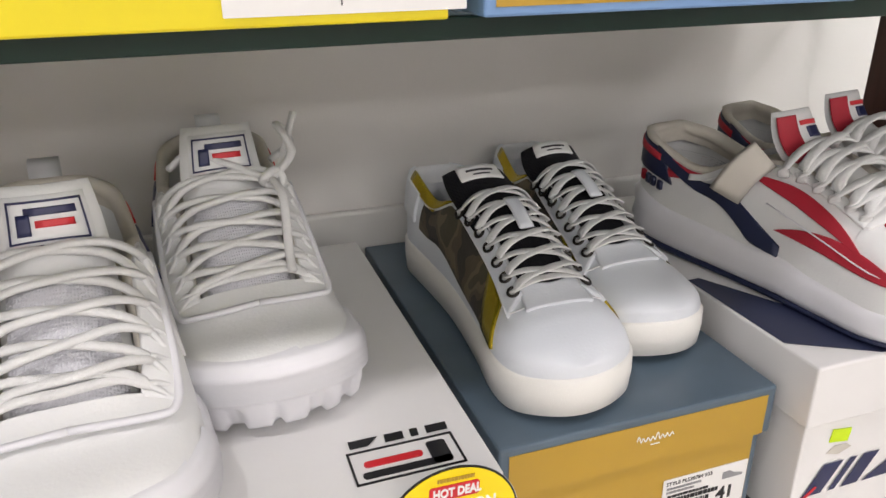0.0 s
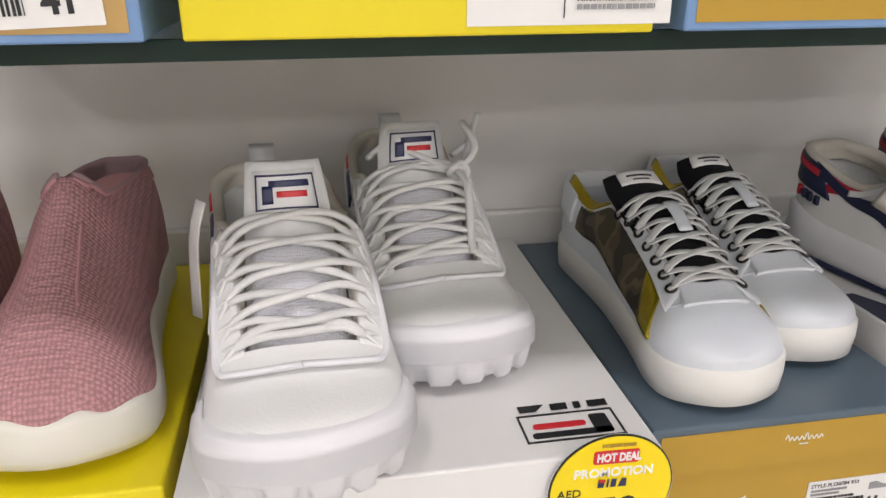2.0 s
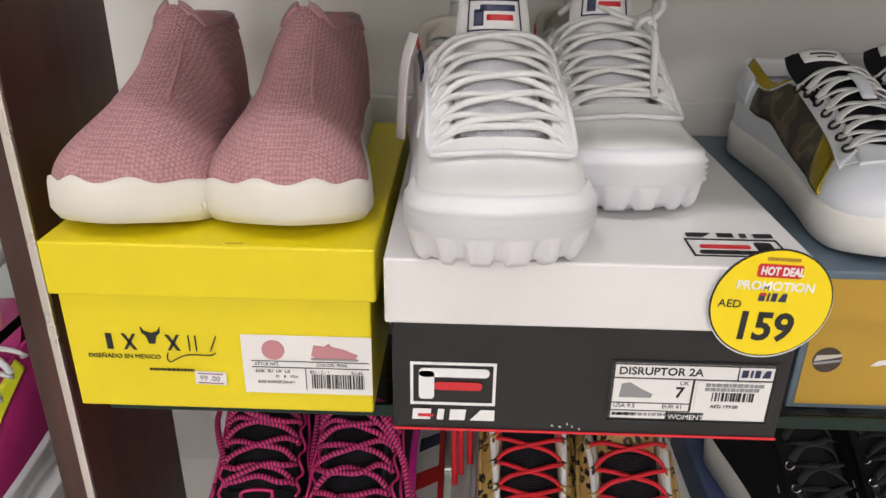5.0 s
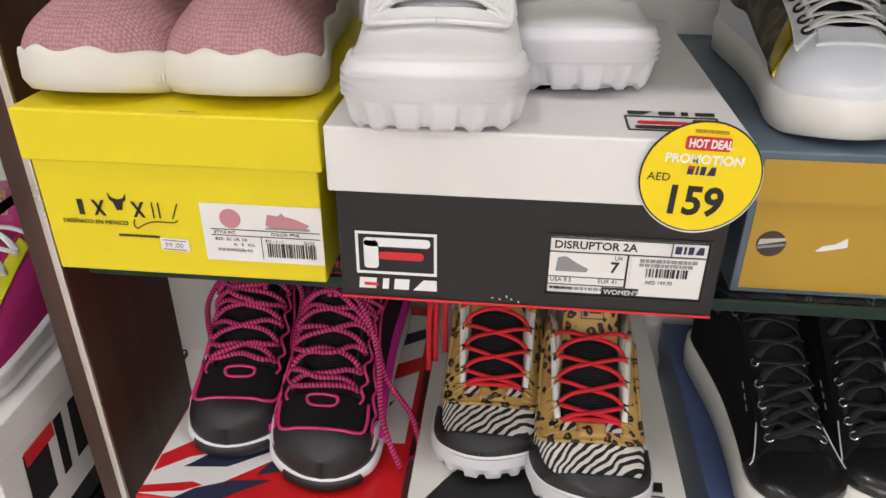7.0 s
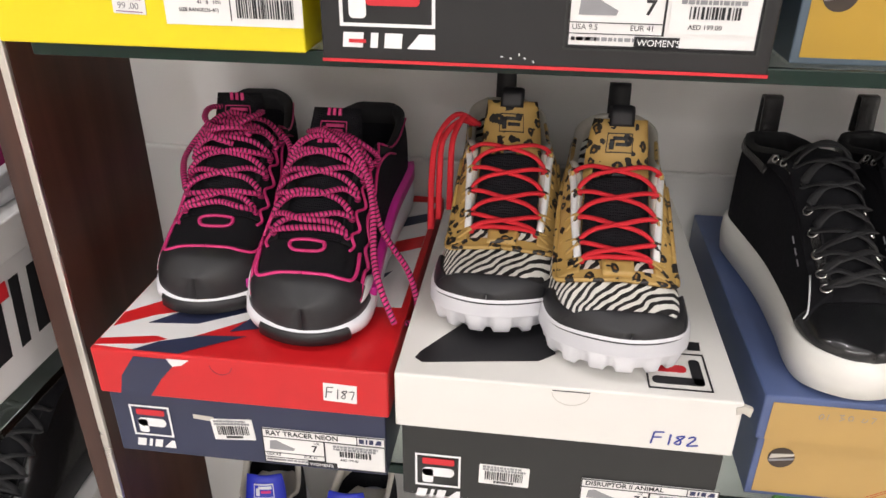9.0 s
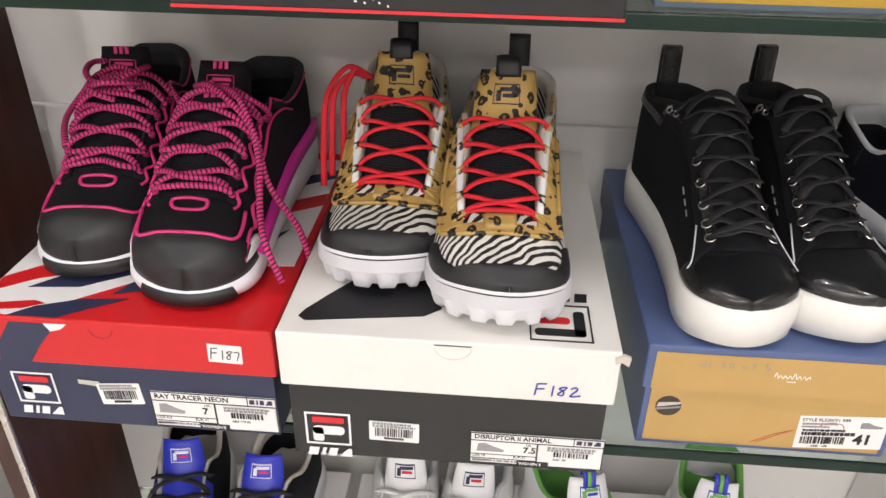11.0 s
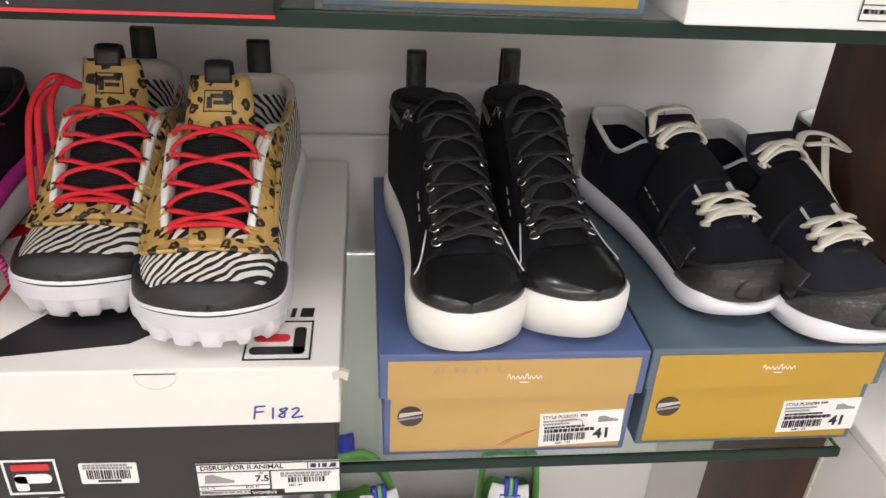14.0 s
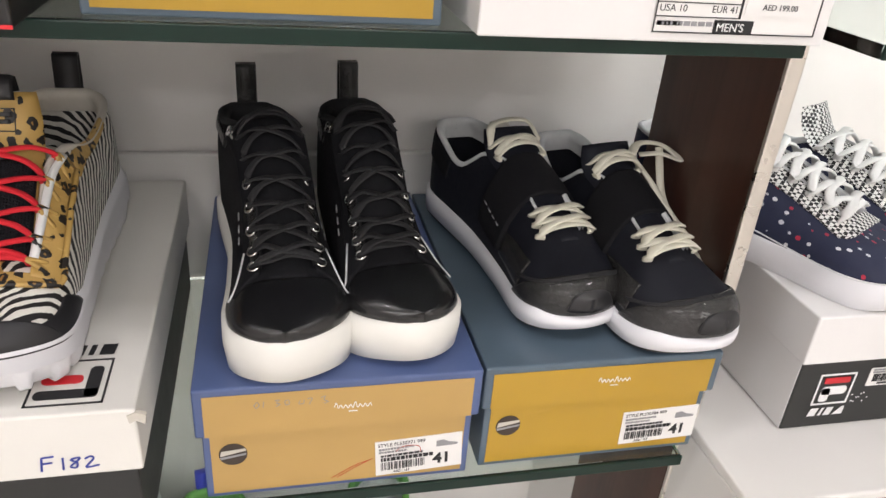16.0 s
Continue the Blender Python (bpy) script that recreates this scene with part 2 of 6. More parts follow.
# ---- shoes: a last with a sole, an upper shell, a lining, a tongue, panels, eyelets and laces ----
def curve_of(table):
    """A smooth function through (place, value) pairs."""
    xs, ys = [np.array(v, float) for v in zip(*table)]
    d = np.diff(ys) / np.diff(xs)
    k = np.concatenate(([d[0]], np.where(d[:-1] * d[1:] > 0, 2 * d[:-1] * d[1:] / np.where(d[:-1] + d[1:] == 0, 1, d[:-1] + d[1:]), 0), [d[-1]]))

    at = np.linspace(xs[0], xs[-1], 801)
    i = np.clip(np.searchsorted(xs, at, "right") - 1, 0, len(xs) - 2)
    w = xs[i + 1] - xs[i]
    t = (at - xs[i]) / w
    table_ys = (ys[i] * (2 * t**3 - 3 * t * t + 1) + ys[i + 1] * (3 * t * t - 2 * t**3) + w * (k[i] * (t**3 - 2 * t * t + t) + k[i + 1] * (t**3 - t * t))).tolist()
    lo, span = float(xs[0]), float(xs[-1] - xs[0])

    def f(s):
        q = (s - lo) / span * 800
        if q <= 0:
            return table_ys[0]
        if q >= 800:
            return table_ys[800]
        n = int(q)
        return table_ys[n] + (table_ys[n + 1] - table_ys[n]) * (q - n)

    return f


def call(v, x):
    return v(x) if callable(v) else v


def lerp(a, b, t):
    return a + (b - a) * t


def grid_mesh(rows, closed=False):
    bm = bmesh.new()
    vs = [[bm.verts.new(p) for p in row] for row in rows]
    n = len(rows[0])
    for i in range(len(rows) - 1):
        for j in range(n if closed else n - 1):
            k = (j + 1) % n
            try:
                bm.faces.new((vs[i][j], vs[i + 1][j], vs[i + 1][k], vs[i][k]))
            except ValueError:
                pass
    return bm


def smooth_path(points, n=6):
    """Points on a soft curve through those given."""
    p = [Vector(q) for q in points]
    p = [2 * p[0] - p[1]] + p + [2 * p[-1] - p[-2]]
    out = []
    for i in range(1, len(p) - 2):
        a, b, c, d = p[i - 1:i + 3]
        for j in range(n):
            t = j / n
            out.append(0.5 * (2 * b + (c - a) * t + (2 * a - 5 * b + 4 * c - d) * t * t + (3 * b - a - 3 * c + d) * t**3))
    return out + [p[-2]]


def cord(points, rw, rh, up=(0, 0, 1), n=6, k=8, name="cord"):
    """A lace or piping: an oval swept along a soft curve, with its run kept as an attribute."""
    path = smooth_path(points, n) if n > 1 else [Vector(q) for q in points]
    rows, run, total = [], [], 0.0
    for i, p in enumerate(path):
        t = (path[min(i + 1, len(path) - 1)] - path[max(i - 1, 0)]).normalized()
        total += (p - path[i - 1]).length if i else 0
        side = t.cross(Vector(up))
        side = side.normalized() if side.length > 1e-4 else Vector((1, 0, 0))
        nrm = side.cross(t)
        rows.append([p + side * rw * math.cos(a) + nrm * rh * math.sin(a) for a in np.linspace(0, 2 * math.pi, k, endpoint=False)])
        run += [total + 0.0035 * j / k for j in range(k)]
    bm = grid_mesh(rows, True)
    bm.faces.new(bm.verts[:k])
    bm.verts.ensure_lookup_table()
    bm.faces.new(list(bm.verts)[-k:])
    bmesh.ops.recalc_face_normals(bm, faces=bm.faces[:])
    me = mesh_of(name, bm)
    me.attributes.new("run", "FLOAT", "POINT").data.foreach_set("value", np.array(run, "f"))
    return me


WARP = curve_of([(0, 0), (0.2, 0.215), (0.37, 0.42), (0.52, 0.615), (0.665, 0.775), (0.8, 0.875), (1, 1)])


class Shoe:
    """x to the shoe's right as seen from its toe, y from the toe (0) to the heel (length), z up. s runs from the heel to the toe."""

    def __init__(self, label, m, spec, side=1):
        self.ob = thing("shoe", label, "shoe", m, spec["group"])
        self.L, self.side, self.spec = spec["length"], side, spec
        self.zb = curve_of(spec["feather"])
        wide, low = spec.get("wide", 1.0), spec.get("low", 1.0)
        self.hw = curve_of([(s, v * wide) for s, v in spec["half"]])
        self.top = curve_of([(s, lerp(self.zb(s), v, low)) for s, v in spec["top"]])
        self.wid = curve_of(spec["tongue_half"])
        self.tap, self.px, self.pz = curve_of(spec["taper"]), curve_of(spec["square"]), curve_of(spec["flat"])
        self.a = curve_of(spec["opening"])
        self.sv = spec["opening"][-1][0]
        self.rt, self.rh = spec.get("toe_round", 0.2), spec.get("heel_round", 0.12)
        self.bend = spec.get("bend", 0.010)

    def width(self, s):
        w = self.hw(s)
        if s > 1 - self.rt:
            w *= max(0.0, 1 - ((s - 1 + self.rt) / self.rt) ** 2.4) ** 0.5
        if s < self.rh:
            w *= max(0.0, 1 - ((self.rh - s) / self.rh) ** 2.2) ** 0.5
        return w

    def Y(self, s):
        return (1 - WARP(s)) * self.L

    def mid(self, s):
        return self.side * self.bend * (math.sin(math.pi * min(max(s, 0), 1) * 1.1 - 0.6))

    def flat_pt(self, s, u):
        c, n = math.cos(math.pi * u), math.sin(math.pi * u)
        z0, z1 = self.zb(s), self.top(s)
        x = self.width(s) * math.copysign(abs(c) ** self.px(s), c) * (1 - self.tap(s) * max(n, 0) ** 1.3)
        return Vector((self.mid(s) + x, self.Y(s), z0 + (z1 - z0) * max(n, 0.0) ** self.pz(s)))

    def pt(self, s, u, off=0.0):
        p = self.flat_pt(s, u)
        if not off:
            return p
        e = 0.012
        s2 = min(max(s, 0.012), 0.985)
        u2 = min(max(u, 0.02), 0.98)
        du = self.flat_pt(s2, u2 + e) - self.flat_pt(s2, u2 - e)
        ds = self.flat_pt(s2 + e, u2) - self.flat_pt(s2 - e, u2)
        n = ds.cross(du)
        n = n.normalized() if n.length > 1e-9 else Vector((0, -1, 0))
        n = n if n.dot(Vector((p.x - self.mid(s), 0, 0.02))) >= 0 else -n
        if s > 0.92:
            k = min(1.0, (s - 0.92) / 0.07)
            n = (n * (1 - k) + Vector((n.x * 0.25, -1, max(n.z, 0) * 0.6)).normalized() * k).normalized()
        elif s < 0.05:
            k = (0.05 - s) / 0.05
            n = (n * (1 - k) + Vector((0, 1, 0)) * k).normalized()
        return p + n * off

    def add(self, name, bm, material, label="", parent=None):
        return part(name, bm, material, parent or self.ob, label, True)

    def sole(self, material, rows, teeth=None, name="sole", n=90, top=None, label=""):
        """rows: from below, (share of the height, outward swell). teeth: (count, depth, rows that it cuts)."""
        ss = [0.5 - 0.5 * math.cos(math.pi * i / n) for i in range(n + 1)]
        ring = [(s, 1) for s in ss] + [(s, -1) for s in ss[-2:0:-1]]
        spring = curve_of(self.spec["spring"])
        pts = [Vector((self.mid(s) + sg * self.width(s), self.Y(s), 0)) for s, sg in ring]
        out = []
        for i in range(len(ring)):
            t = pts[(i + 1) % len(pts)] - pts[i - 1]
            out.append(Vector((-t.y, t.x, 0)).normalized() * (1 if Vector((-t.y, t.x, 0)).dot(pts[i] - Vector((self.mid(0.5), self.L / 2, 0))) > 0 else -1))
        run = [0.0]
        for i in range(1, len(pts)):
            run.append(run[-1] + (pts[i] - pts[i - 1]).length)
        rings = []
        for r, (f, d) in enumerate(rows):
            ring_pts = []
            for i, (s, sg) in enumerate(ring):
                lo = spring(s)
                hi = (top(s, sg) if top else self.zb(s) + self.spec.get("lip", 0.004))
                dd = d
                if teeth and r < teeth[2]:
                    k = math.sin(run[i] / run[-1] * 2 * math.pi * teeth[0]) + 0.5 * math.sin(run[i] * 71)
                    cut = 1 if k > 0.1 else 0
                    lo += teeth[1] * cut * (1 - f) ** 0.5
                    dd -= 0.003 * cut
                p = pts[i] + out[i] * dd
                p.z = lerp(lo, hi, f)
                ring_pts.append(p)
            rings.append(ring_pts)
        bm = grid_mesh(rings, True)
        bm.verts.ensure_lookup_table()
        n1 = len(ring)
        bm.faces.new(bm.verts[:n1])
        bm.faces.new(bm.verts[-n1:])
        bmesh.ops.recalc_face_normals(bm, faces=bm.faces[:])
        return self.add(name, bm, material, label)

    def toe_band(self, name, material, s0, z0, z1, swell, label=""):
        """A strip of rubber round the toe, over the sole, thinning out towards its ends."""
        n = 40
        rows = []
        for i in range(n + 1):
            v = 2 * i / n - 1
            s = 1 - (1 - s0) * v * v
            x = self.mid(s) + math.copysign(self.width(s), v)
            out = Vector((v * 0.9, -(1 - v * v) ** 0.5 - 0.15, 0)).normalized()
            k = min(1.0, (1 - abs(v)) * 6)
            rows.append([Vector((x, self.Y(s), z)) + out * o for z, o in ((z0, -0.004), (z0 + 0.002, swell * k), (lerp(z0, z1, 0.6), swell * k), (z1 - 0.001, swell * 0.8 * k), (z1, -0.003))])
        bm = grid_mesh(rows)
        bmesh.ops.recalc_face_normals(bm, faces=bm.faces[:])
        return self.add(name, bm, material, label)

    def rows_s(self, s0, s1, n):
        return [lerp(s0, s1, 0.5 - 0.5 * math.cos(math.pi * i / n)) for i in range(n + 1)]

    def upper(self, material, lining, thick=0.004, roll=0.0015, nu=14):
        ss = self.rows_s(0.0, self.sv, 40) + self.rows_s(self.sv, 1.0, 26)[1:]
        bm = bmesh.new()
        prev = None
        for s in ss:
            a = self.a(s) if s < self.sv else 0.0
            left = [bm.verts.new(self.flat_pt(s, lerp(0, 0.5 - a, j / nu))) for j in range(nu + 1)]
            right = [bm.verts.new(self.flat_pt(s, lerp(0.5 + a, 1, j / nu))) for j in range(nu + 1)]
            if prev:
                for row, last in ((left, prev[0]), (right, prev[1])):
                    for j in range(nu):
                        bm.faces.new((last[j], row[j], row[j + 1], last[j + 1]))
            prev = (left, right)
        bmesh.ops.remove_doubles(bm, verts=bm.verts[:], dist=0.00003)
        bmesh.ops.recalc_face_normals(bm, faces=bm.faces[:])
        if sum(f.normal.dot(f.calc_center_median() - Vector((0, self.L / 2, 0.03))) for f in bm.faces) < 0:
            bmesh.ops.reverse_faces(bm, faces=bm.faces[:])
        self.add("upper", bm, material)
        for sg in (1, -1):
            rows = []
            for s in self.rows_s(0.0, self.sv, 40):
                a = self.a(s)
                ue = 0.5 - a
                row = []
                for f, off, lift in ((0, 0.0006, 0.0), (0, 0.0012, roll), (0, -thick * 0.5, roll * 1.6), (0, -thick, roll), (0.03, -thick * 1.25, 0), (0.25, -thick, 0), (0.5, -thick, 0), (0.8, -thick, 0)):
                    u = lerp(ue, 0.05, f)
                    p = self.pt(max(s, 0.02), u if sg > 0 else 1 - u, off) + Vector((0, 0, lift))
                    if s < 0.02:
                        p.x = lerp(self.mid(s), p.x, s / 0.02)
                    row.append(p)
                rows.append(row)
            bm = grid_mesh(rows)
            bmesh.ops.recalc_face_normals(bm, faces=bm.faces[:])
            self.add("lining", bm, lining)
        rows = []
        for s in self.rows_s(0.03, self.sv, 12):
            w = self.width(s) * 0.86
            rows.append([Vector((self.mid(s) + w * v, self.Y(s), self.zb(s) + 0.008 + 0.004 * v * v)) for v in (-1, -0.5, 0, 0.5, 1)])
        self.add("insole", grid_mesh(rows), lining)

    def panel(self, name, material, s0, s1, u0, u1, off=0.0012, nf=24, ng=12, both=True, label="", parent=None):
        """A sewn-on piece. s between s0 and s1 (which may follow g), u between u0 and u1 (which may follow f); both: on either side."""
        for mirror in ((False, True) if both else (False,)):
            rows = []
            for i in range(-1, nf + 2):
                f = min(max(i, 0), nf) / nf
                row = []
                for j in range(-1, ng + 2):
                    g = min(max(j, 0), ng) / ng
                    s = lerp(call(s0, g), call(s1, g), f)
                    u = lerp(call(u0, f), call(u1, f), g)
                    rim = i in (-1, nf + 1) or j in (-1, ng + 1)
                    row.append(self.pt(s, 1 - u if mirror else u, -0.0004 if rim else off))
                rows.append(row)
            bm = grid_mesh(rows)
            bmesh.ops.recalc_face_normals(bm, faces=bm.faces[:])
            ob = self.add(name, bm, material, label, parent)
        return ob

    def piping(self, name, material, su, r=0.0014, off=0.001, both=True, flat=0.8, label=""):
        for mirror in ((False, True) if both else (False,)):
            pts = [self.pt(s, 1 - u if mirror else u, off) for s, u in su]
            self.add(name, cord(pts, r, r * flat, n=4, k=6, name=name), material, label)

    def tongue_line(self, f):
        """Along the tongue's middle, from the vamp (0) to its tip (1)."""
        sp = self.spec["tongue"]
        s_on, tip_s, tip_z = sp[0], sp[1], sp[2]
        k = sp[3] if len(sp) > 3 else 0.62
        start = self.sv + 0.035
        if f < k:
            s = lerp(start, s_on, f / k)
            p = self.flat_pt(s, 0.5)
            return Vector((p.x, p.y, p.z - 0.0035))
        t = (f - k) / (1 - k)
        p = self.flat_pt(s_on, 0.5)
        q = self.flat_pt(s_on + 0.03, 0.5)
        d = Vector((0, p.y - q.y, p.z - q.z)).normalized()
        tip = Vector((self.mid(tip_s), self.Y(tip_s), tip_z))
        p = Vector((p.x, p.y, p.z - 0.0035))
        m1 = p + d * (tip - p).length * 0.45
        return p * (1 - t) ** 2 + m1 * 2 * t * (1 - t) + tip * t * t

    def tongue_pt(self, f, v, off=0.0):
        wid = self.wid(f)
        c = self.tongue_line(f)
        d = (self.tongue_line(min(f + 0.01, 1)) - self.tongue_line(max(f - 0.01, 0))).normalized()
        n = Vector((1, 0, 0)).cross(d).normalized()
        n = n if n.z > 0 or n.y < 0 else -n
        if n.z < -0.2:
            n = -n
        return c + Vector((wid * v, 0, 0)) + n * (off - wid * 0.28 * v * v)

    def tongue(self, material, thick=0.006, f0=0.0, f1=1.0, name="tongue", off=0.0, nf=26, v0=-1, v1=1, label="", parent=None):
        rows = []
        for i in range(nf + 1):
            f = lerp(f0, f1, i / nf)
            vs = [lerp(v0, v1, j / 10) for j in range(11)]
            e = 0.35 + 0.65 * min(1, (1 - i / nf) * nf / 3) ** 0.5 if f1 >= 1 else 1
            top = [self.tongue_pt(f, v * (0.94 + 0.06 * e), off + thick * 0.5 * e * (1 - abs(v) ** 6)) for v in vs]
            low = [self.tongue_pt(f, v * (0.94 + 0.06 * e), off - thick * 0.5 * e * (1 - abs(v) ** 6)) for v in vs]
            rows.append(top + low[::-1])
        bm = grid_mesh(rows, True)
        bm.verts.ensure_lookup_table()
        k = len(rows[0])
        bm.faces.new(list(bm.verts)[:k])
        bm.faces.new(list(bm.verts)[-k:])
        bmesh.ops.recalc_face_normals(bm, faces=bm.faces[:])
        return self.add(name, bm, material, label, parent)

    def on_tongue(self, name, material, f0, f1, v0, v1, off=0.0045, label="", parent=None):
        rows = []
        for i in range(-1, 6):
            f = lerp(f0, f1, min(max(i, 0), 4) / 4)
            rows.append([self.tongue_pt(f, lerp(v0, v1, min(max(j, 0), 4) / 4), off - (0.002 if i in (-1, 5) or j in (-1, 5) else 0)) for j in range(-1, 6)])
        bm = grid_mesh(rows)
        bmesh.ops.recalc_face_normals(bm, faces=bm.faces[:])
        return self.add(name, bm, material, label, parent)

    def badge(self, f0, f1, half, frame_mat, bar_mat, bar2, off=0.0048, ground=None):
        """A framed mark of two bars on the tongue."""
        if ground:
            self.on_tongue("tongue_label", ground, f0 - 0.015, f1 + 0.015, -half * 1.1, half * 1.1, off - 0.0008)
        w = (f1 - f0) * 0.05
        for a, b, c, d in ((f0, f0 + w, -half, half), (f1 - w, f1, -half, half), (f0, f1, -half, -half + 0.05 * half), (f0, f1, half - 0.05 * half, half)):
            self.on_tongue("mark_frame", frame_mat, a, b, c, d, off)
        g = f1 - f0
        self.on_tongue("mark_bar", bar_mat, f0 + g * 0.66, f0 + g * 0.84, -half * 0.55, half * 0.8, off)
        self.on_tongue("mark_bar", bar_mat, f0 + g * 0.18, f0 + g * 0.70, -half * 0.78, -half * 0.42, off)
        self.on_tongue("mark_bar", bar2, f0 + g * 0.36, f0 + g * 0.54, -half * 0.3, half * 0.7, off)

    def wordmark(self, f0, f1, half, m1, m2, off=0.0048):
        for i, v in enumerate((-0.85, -0.35, 0.1, 0.6)):
            self.on_tongue("mark_letter", m1 if i else m2, f0, f1, (v - 0.14) * half, (v + 0.2) * half, off)

    def eyelet_at(self, s, u, material, r=0.0036, t=0.0011):
        c = self.pt(s, u, 0.0040)
        n = (self.pt(s, u, 0.004) - self.pt(s, u, 0.001)).normalized()
        q = n.to_track_quat("Z", "Y").to_matrix()
        rows = []
        for a in np.linspace(0, 2 * math.pi, 12, endpoint=False):
            d = q @ Vector((math.cos(a), math.sin(a), 0))
            rows.append([c + d * (r + t * math.cos(b)) + n * t * math.sin(b) for b in np.linspace(0, 2 * math.pi, 6, endpoint=False)])
        bm = grid_mesh(rows + rows[:1], True)
        bmesh.ops.recalc_face_normals(bm, faces=bm.faces[:])
        self.add("eyelet", bm, material)

    def laces(self, material, stations, du, rw=0.0034, rh=0.0012, lift=0.0045, cross=True, eyelets=None, arch=0.004, first_bar=True, wob=0.0):
        """Criss-cross laces over the tongue, from the vamp's station up."""
        rng = random.Random(int(self.L * 1e5) + len(stations) + (7 if self.side > 0 else 0))

        def end(i, sg):
            s = stations[i]
            u = 0.5 - call(du, s)
            return s, (u if sg > 0 else 1 - u)

        def span(a, b):
            (s1, u1), (s2, u2) = a, b
            pts = [self.pt(s1, u1, 0.0005)]
            pts.append(self.pt(lerp(s1, s2, 0.1), lerp(u1, u2, 0.08), lift * 0.9))
            for f in (0.3, 0.5, 0.7):
                p = self.pt(lerp(s1, s2, f), lerp(u1, u2, f), lift)
                pts.append(p + Vector((0, rng.uniform(-wob, wob), arch * (0.6 if f == 0.5 else 0.4))))
            pts.append(self.pt(lerp(s1, s2, 0.9), lerp(u1, u2, 0.92), lift * 0.9))
            pts.append(self.pt(s2, u2, 0.0005))
            self.add("lace", cord(pts, rw, rh, n=4, k=8), material)

        if first_bar:
            span(end(0, 1), end(0, -1))
        for i in range(len(stations) - 1):
            if cross:
                span(end(i, 1), end(i + 1, -1))
                lift += 0.0012
                span(end(i, -1), end(i + 1, 1))
                lift -= 0.0012
            else:
                span(end(i + 1, 1), end(i + 1, -1))
        if eyelets:
            for i in range(len(stations)):
                for sg in (1, -1):
                    self.eyelet_at(*end(i, sg), eyelets)

    def free_lace(self, material, pts, rw=0.003, rh=0.0014, label=""):
        self.add("lace_end", cord(pts, rw, rh, n=6, k=8), material, label)

    def pull_loop(self, material, s, half=0.009, height=0.03, lean=0.006, base=None):
        """A fabric loop standing on the heel's collar."""
        z = (base if base is not None else self.top(0.02)) - 0.008
        y = self.Y(s)
        x = self.mid(s)
        path = [(x, y + 0.004, z), (x, y + 0.004 + lean * 0.5, z + height * 0.6), (x, y + 0.003 + lean, z + height), (x, y - 0.001 + lean, z + height * 1.04), (x, y - 0.005 + lean, z + height * 0.98), (x, y - 0.006 + lean * 0.5, z + height * 0.55), (x, y - 0.008, z)]
        pts = smooth_path(path, 4)
        rows = []
        for i, p in enumerate(pts):
            t = (pts[min(i + 1, len(pts) - 1)] - pts[max(i - 1, 0)]).normalized()
            n = t.cross(Vector((1, 0, 0))).normalized() * 0.0009
            h = Vector((half, 0, 0))
            rows.append([p - h + n, p + h + n, p + h - n, p - h - n])
        bm = grid_mesh(rows, True)
        bmesh.ops.recalc_face_normals(bm, faces=bm.faces[:])
        self.add("pull_loop", bm, material)


def stick(top, name, shape, material, x, y, z, label="", tilt=0.0, parent=None):
    """Print or paper laid on a front face: x and z from the box's lower left corner, y the depth of that face."""
    return part(name, shape, material, parent or top, label, m=pose(x, y, z, 0, tilt, 0))


def bars(seed, w, h, n):
    """Barcode strokes."""
    rng = random.Random(seed)
    rs, x = [], 0.0
    while x < w:
        b = rng.uniform(0.2, 1.0) * w / n
        rs.append((x, min(w, x + b), 0, h))
        x += b + rng.uniform(0.3, 1.0) * w / n
    return rects(rs)


def lines(seed, w, rows):
    """Small print that cannot be read: broken bars."""
    rng = random.Random(seed)
    rs = []
    for z, h, share in rows:
        x = 0.0
        while x < w * share:
            b = rng.uniform(0.03, 0.10) * w
            rs.append((x, min(x + b, w * share), z, z + h))
            x += b + 0.018 * w
    return rects(rs)


def rounded(x0, x1, z0, z1, r, depth=0.0006, corners=(1, 1, 1, 1)):
    pts = []
    for i, (cx, cz, a0) in enumerate(((x1 - r, z1 - r, 0), (x0 + r, z1 - r, 90), (x0 + r, z0 + r, 180), (x1 - r, z0 + r, 270))):
        if corners[i]:
            pts += [(cx + r * math.cos(radians(a0 + k * 15)), cz + r * math.sin(radians(a0 + k * 15))) for k in range(7)]
        else:
            pts.append(((x1, z1), (x0, z1), (x0, z0), (x1, z0))[i])
    return poly(pts, depth)


def frame_bm(w, h, t):
    return rects([(0, w, 0, t), (0, w, h - t, h), (0, t, t, h - t), (w - t, w, t, h - t)])


def letters4(w, h, slant=0.25):
    """Four slanted strokes that stand for a wordmark."""
    bm = bmesh.new()
    sl = slant * h
    for a, b, lean in ((0.0, 0.22, 1), (0.30, 0.38, 1), (0.45, 0.64, 1), (0.70, 1.0, 2)):
        bm.faces.new([bm.verts.new((x, -0.0005, z)) for x, z in ((a * w, 0), (b * w, 0), (b * w + sl * (2 - lean), h), (a * w + sl * lean + (lean - 1) * 0.1 * w, h))])
    bmesh.ops.recalc_face_normals(bm, faces=bm.faces[:])
    return bm


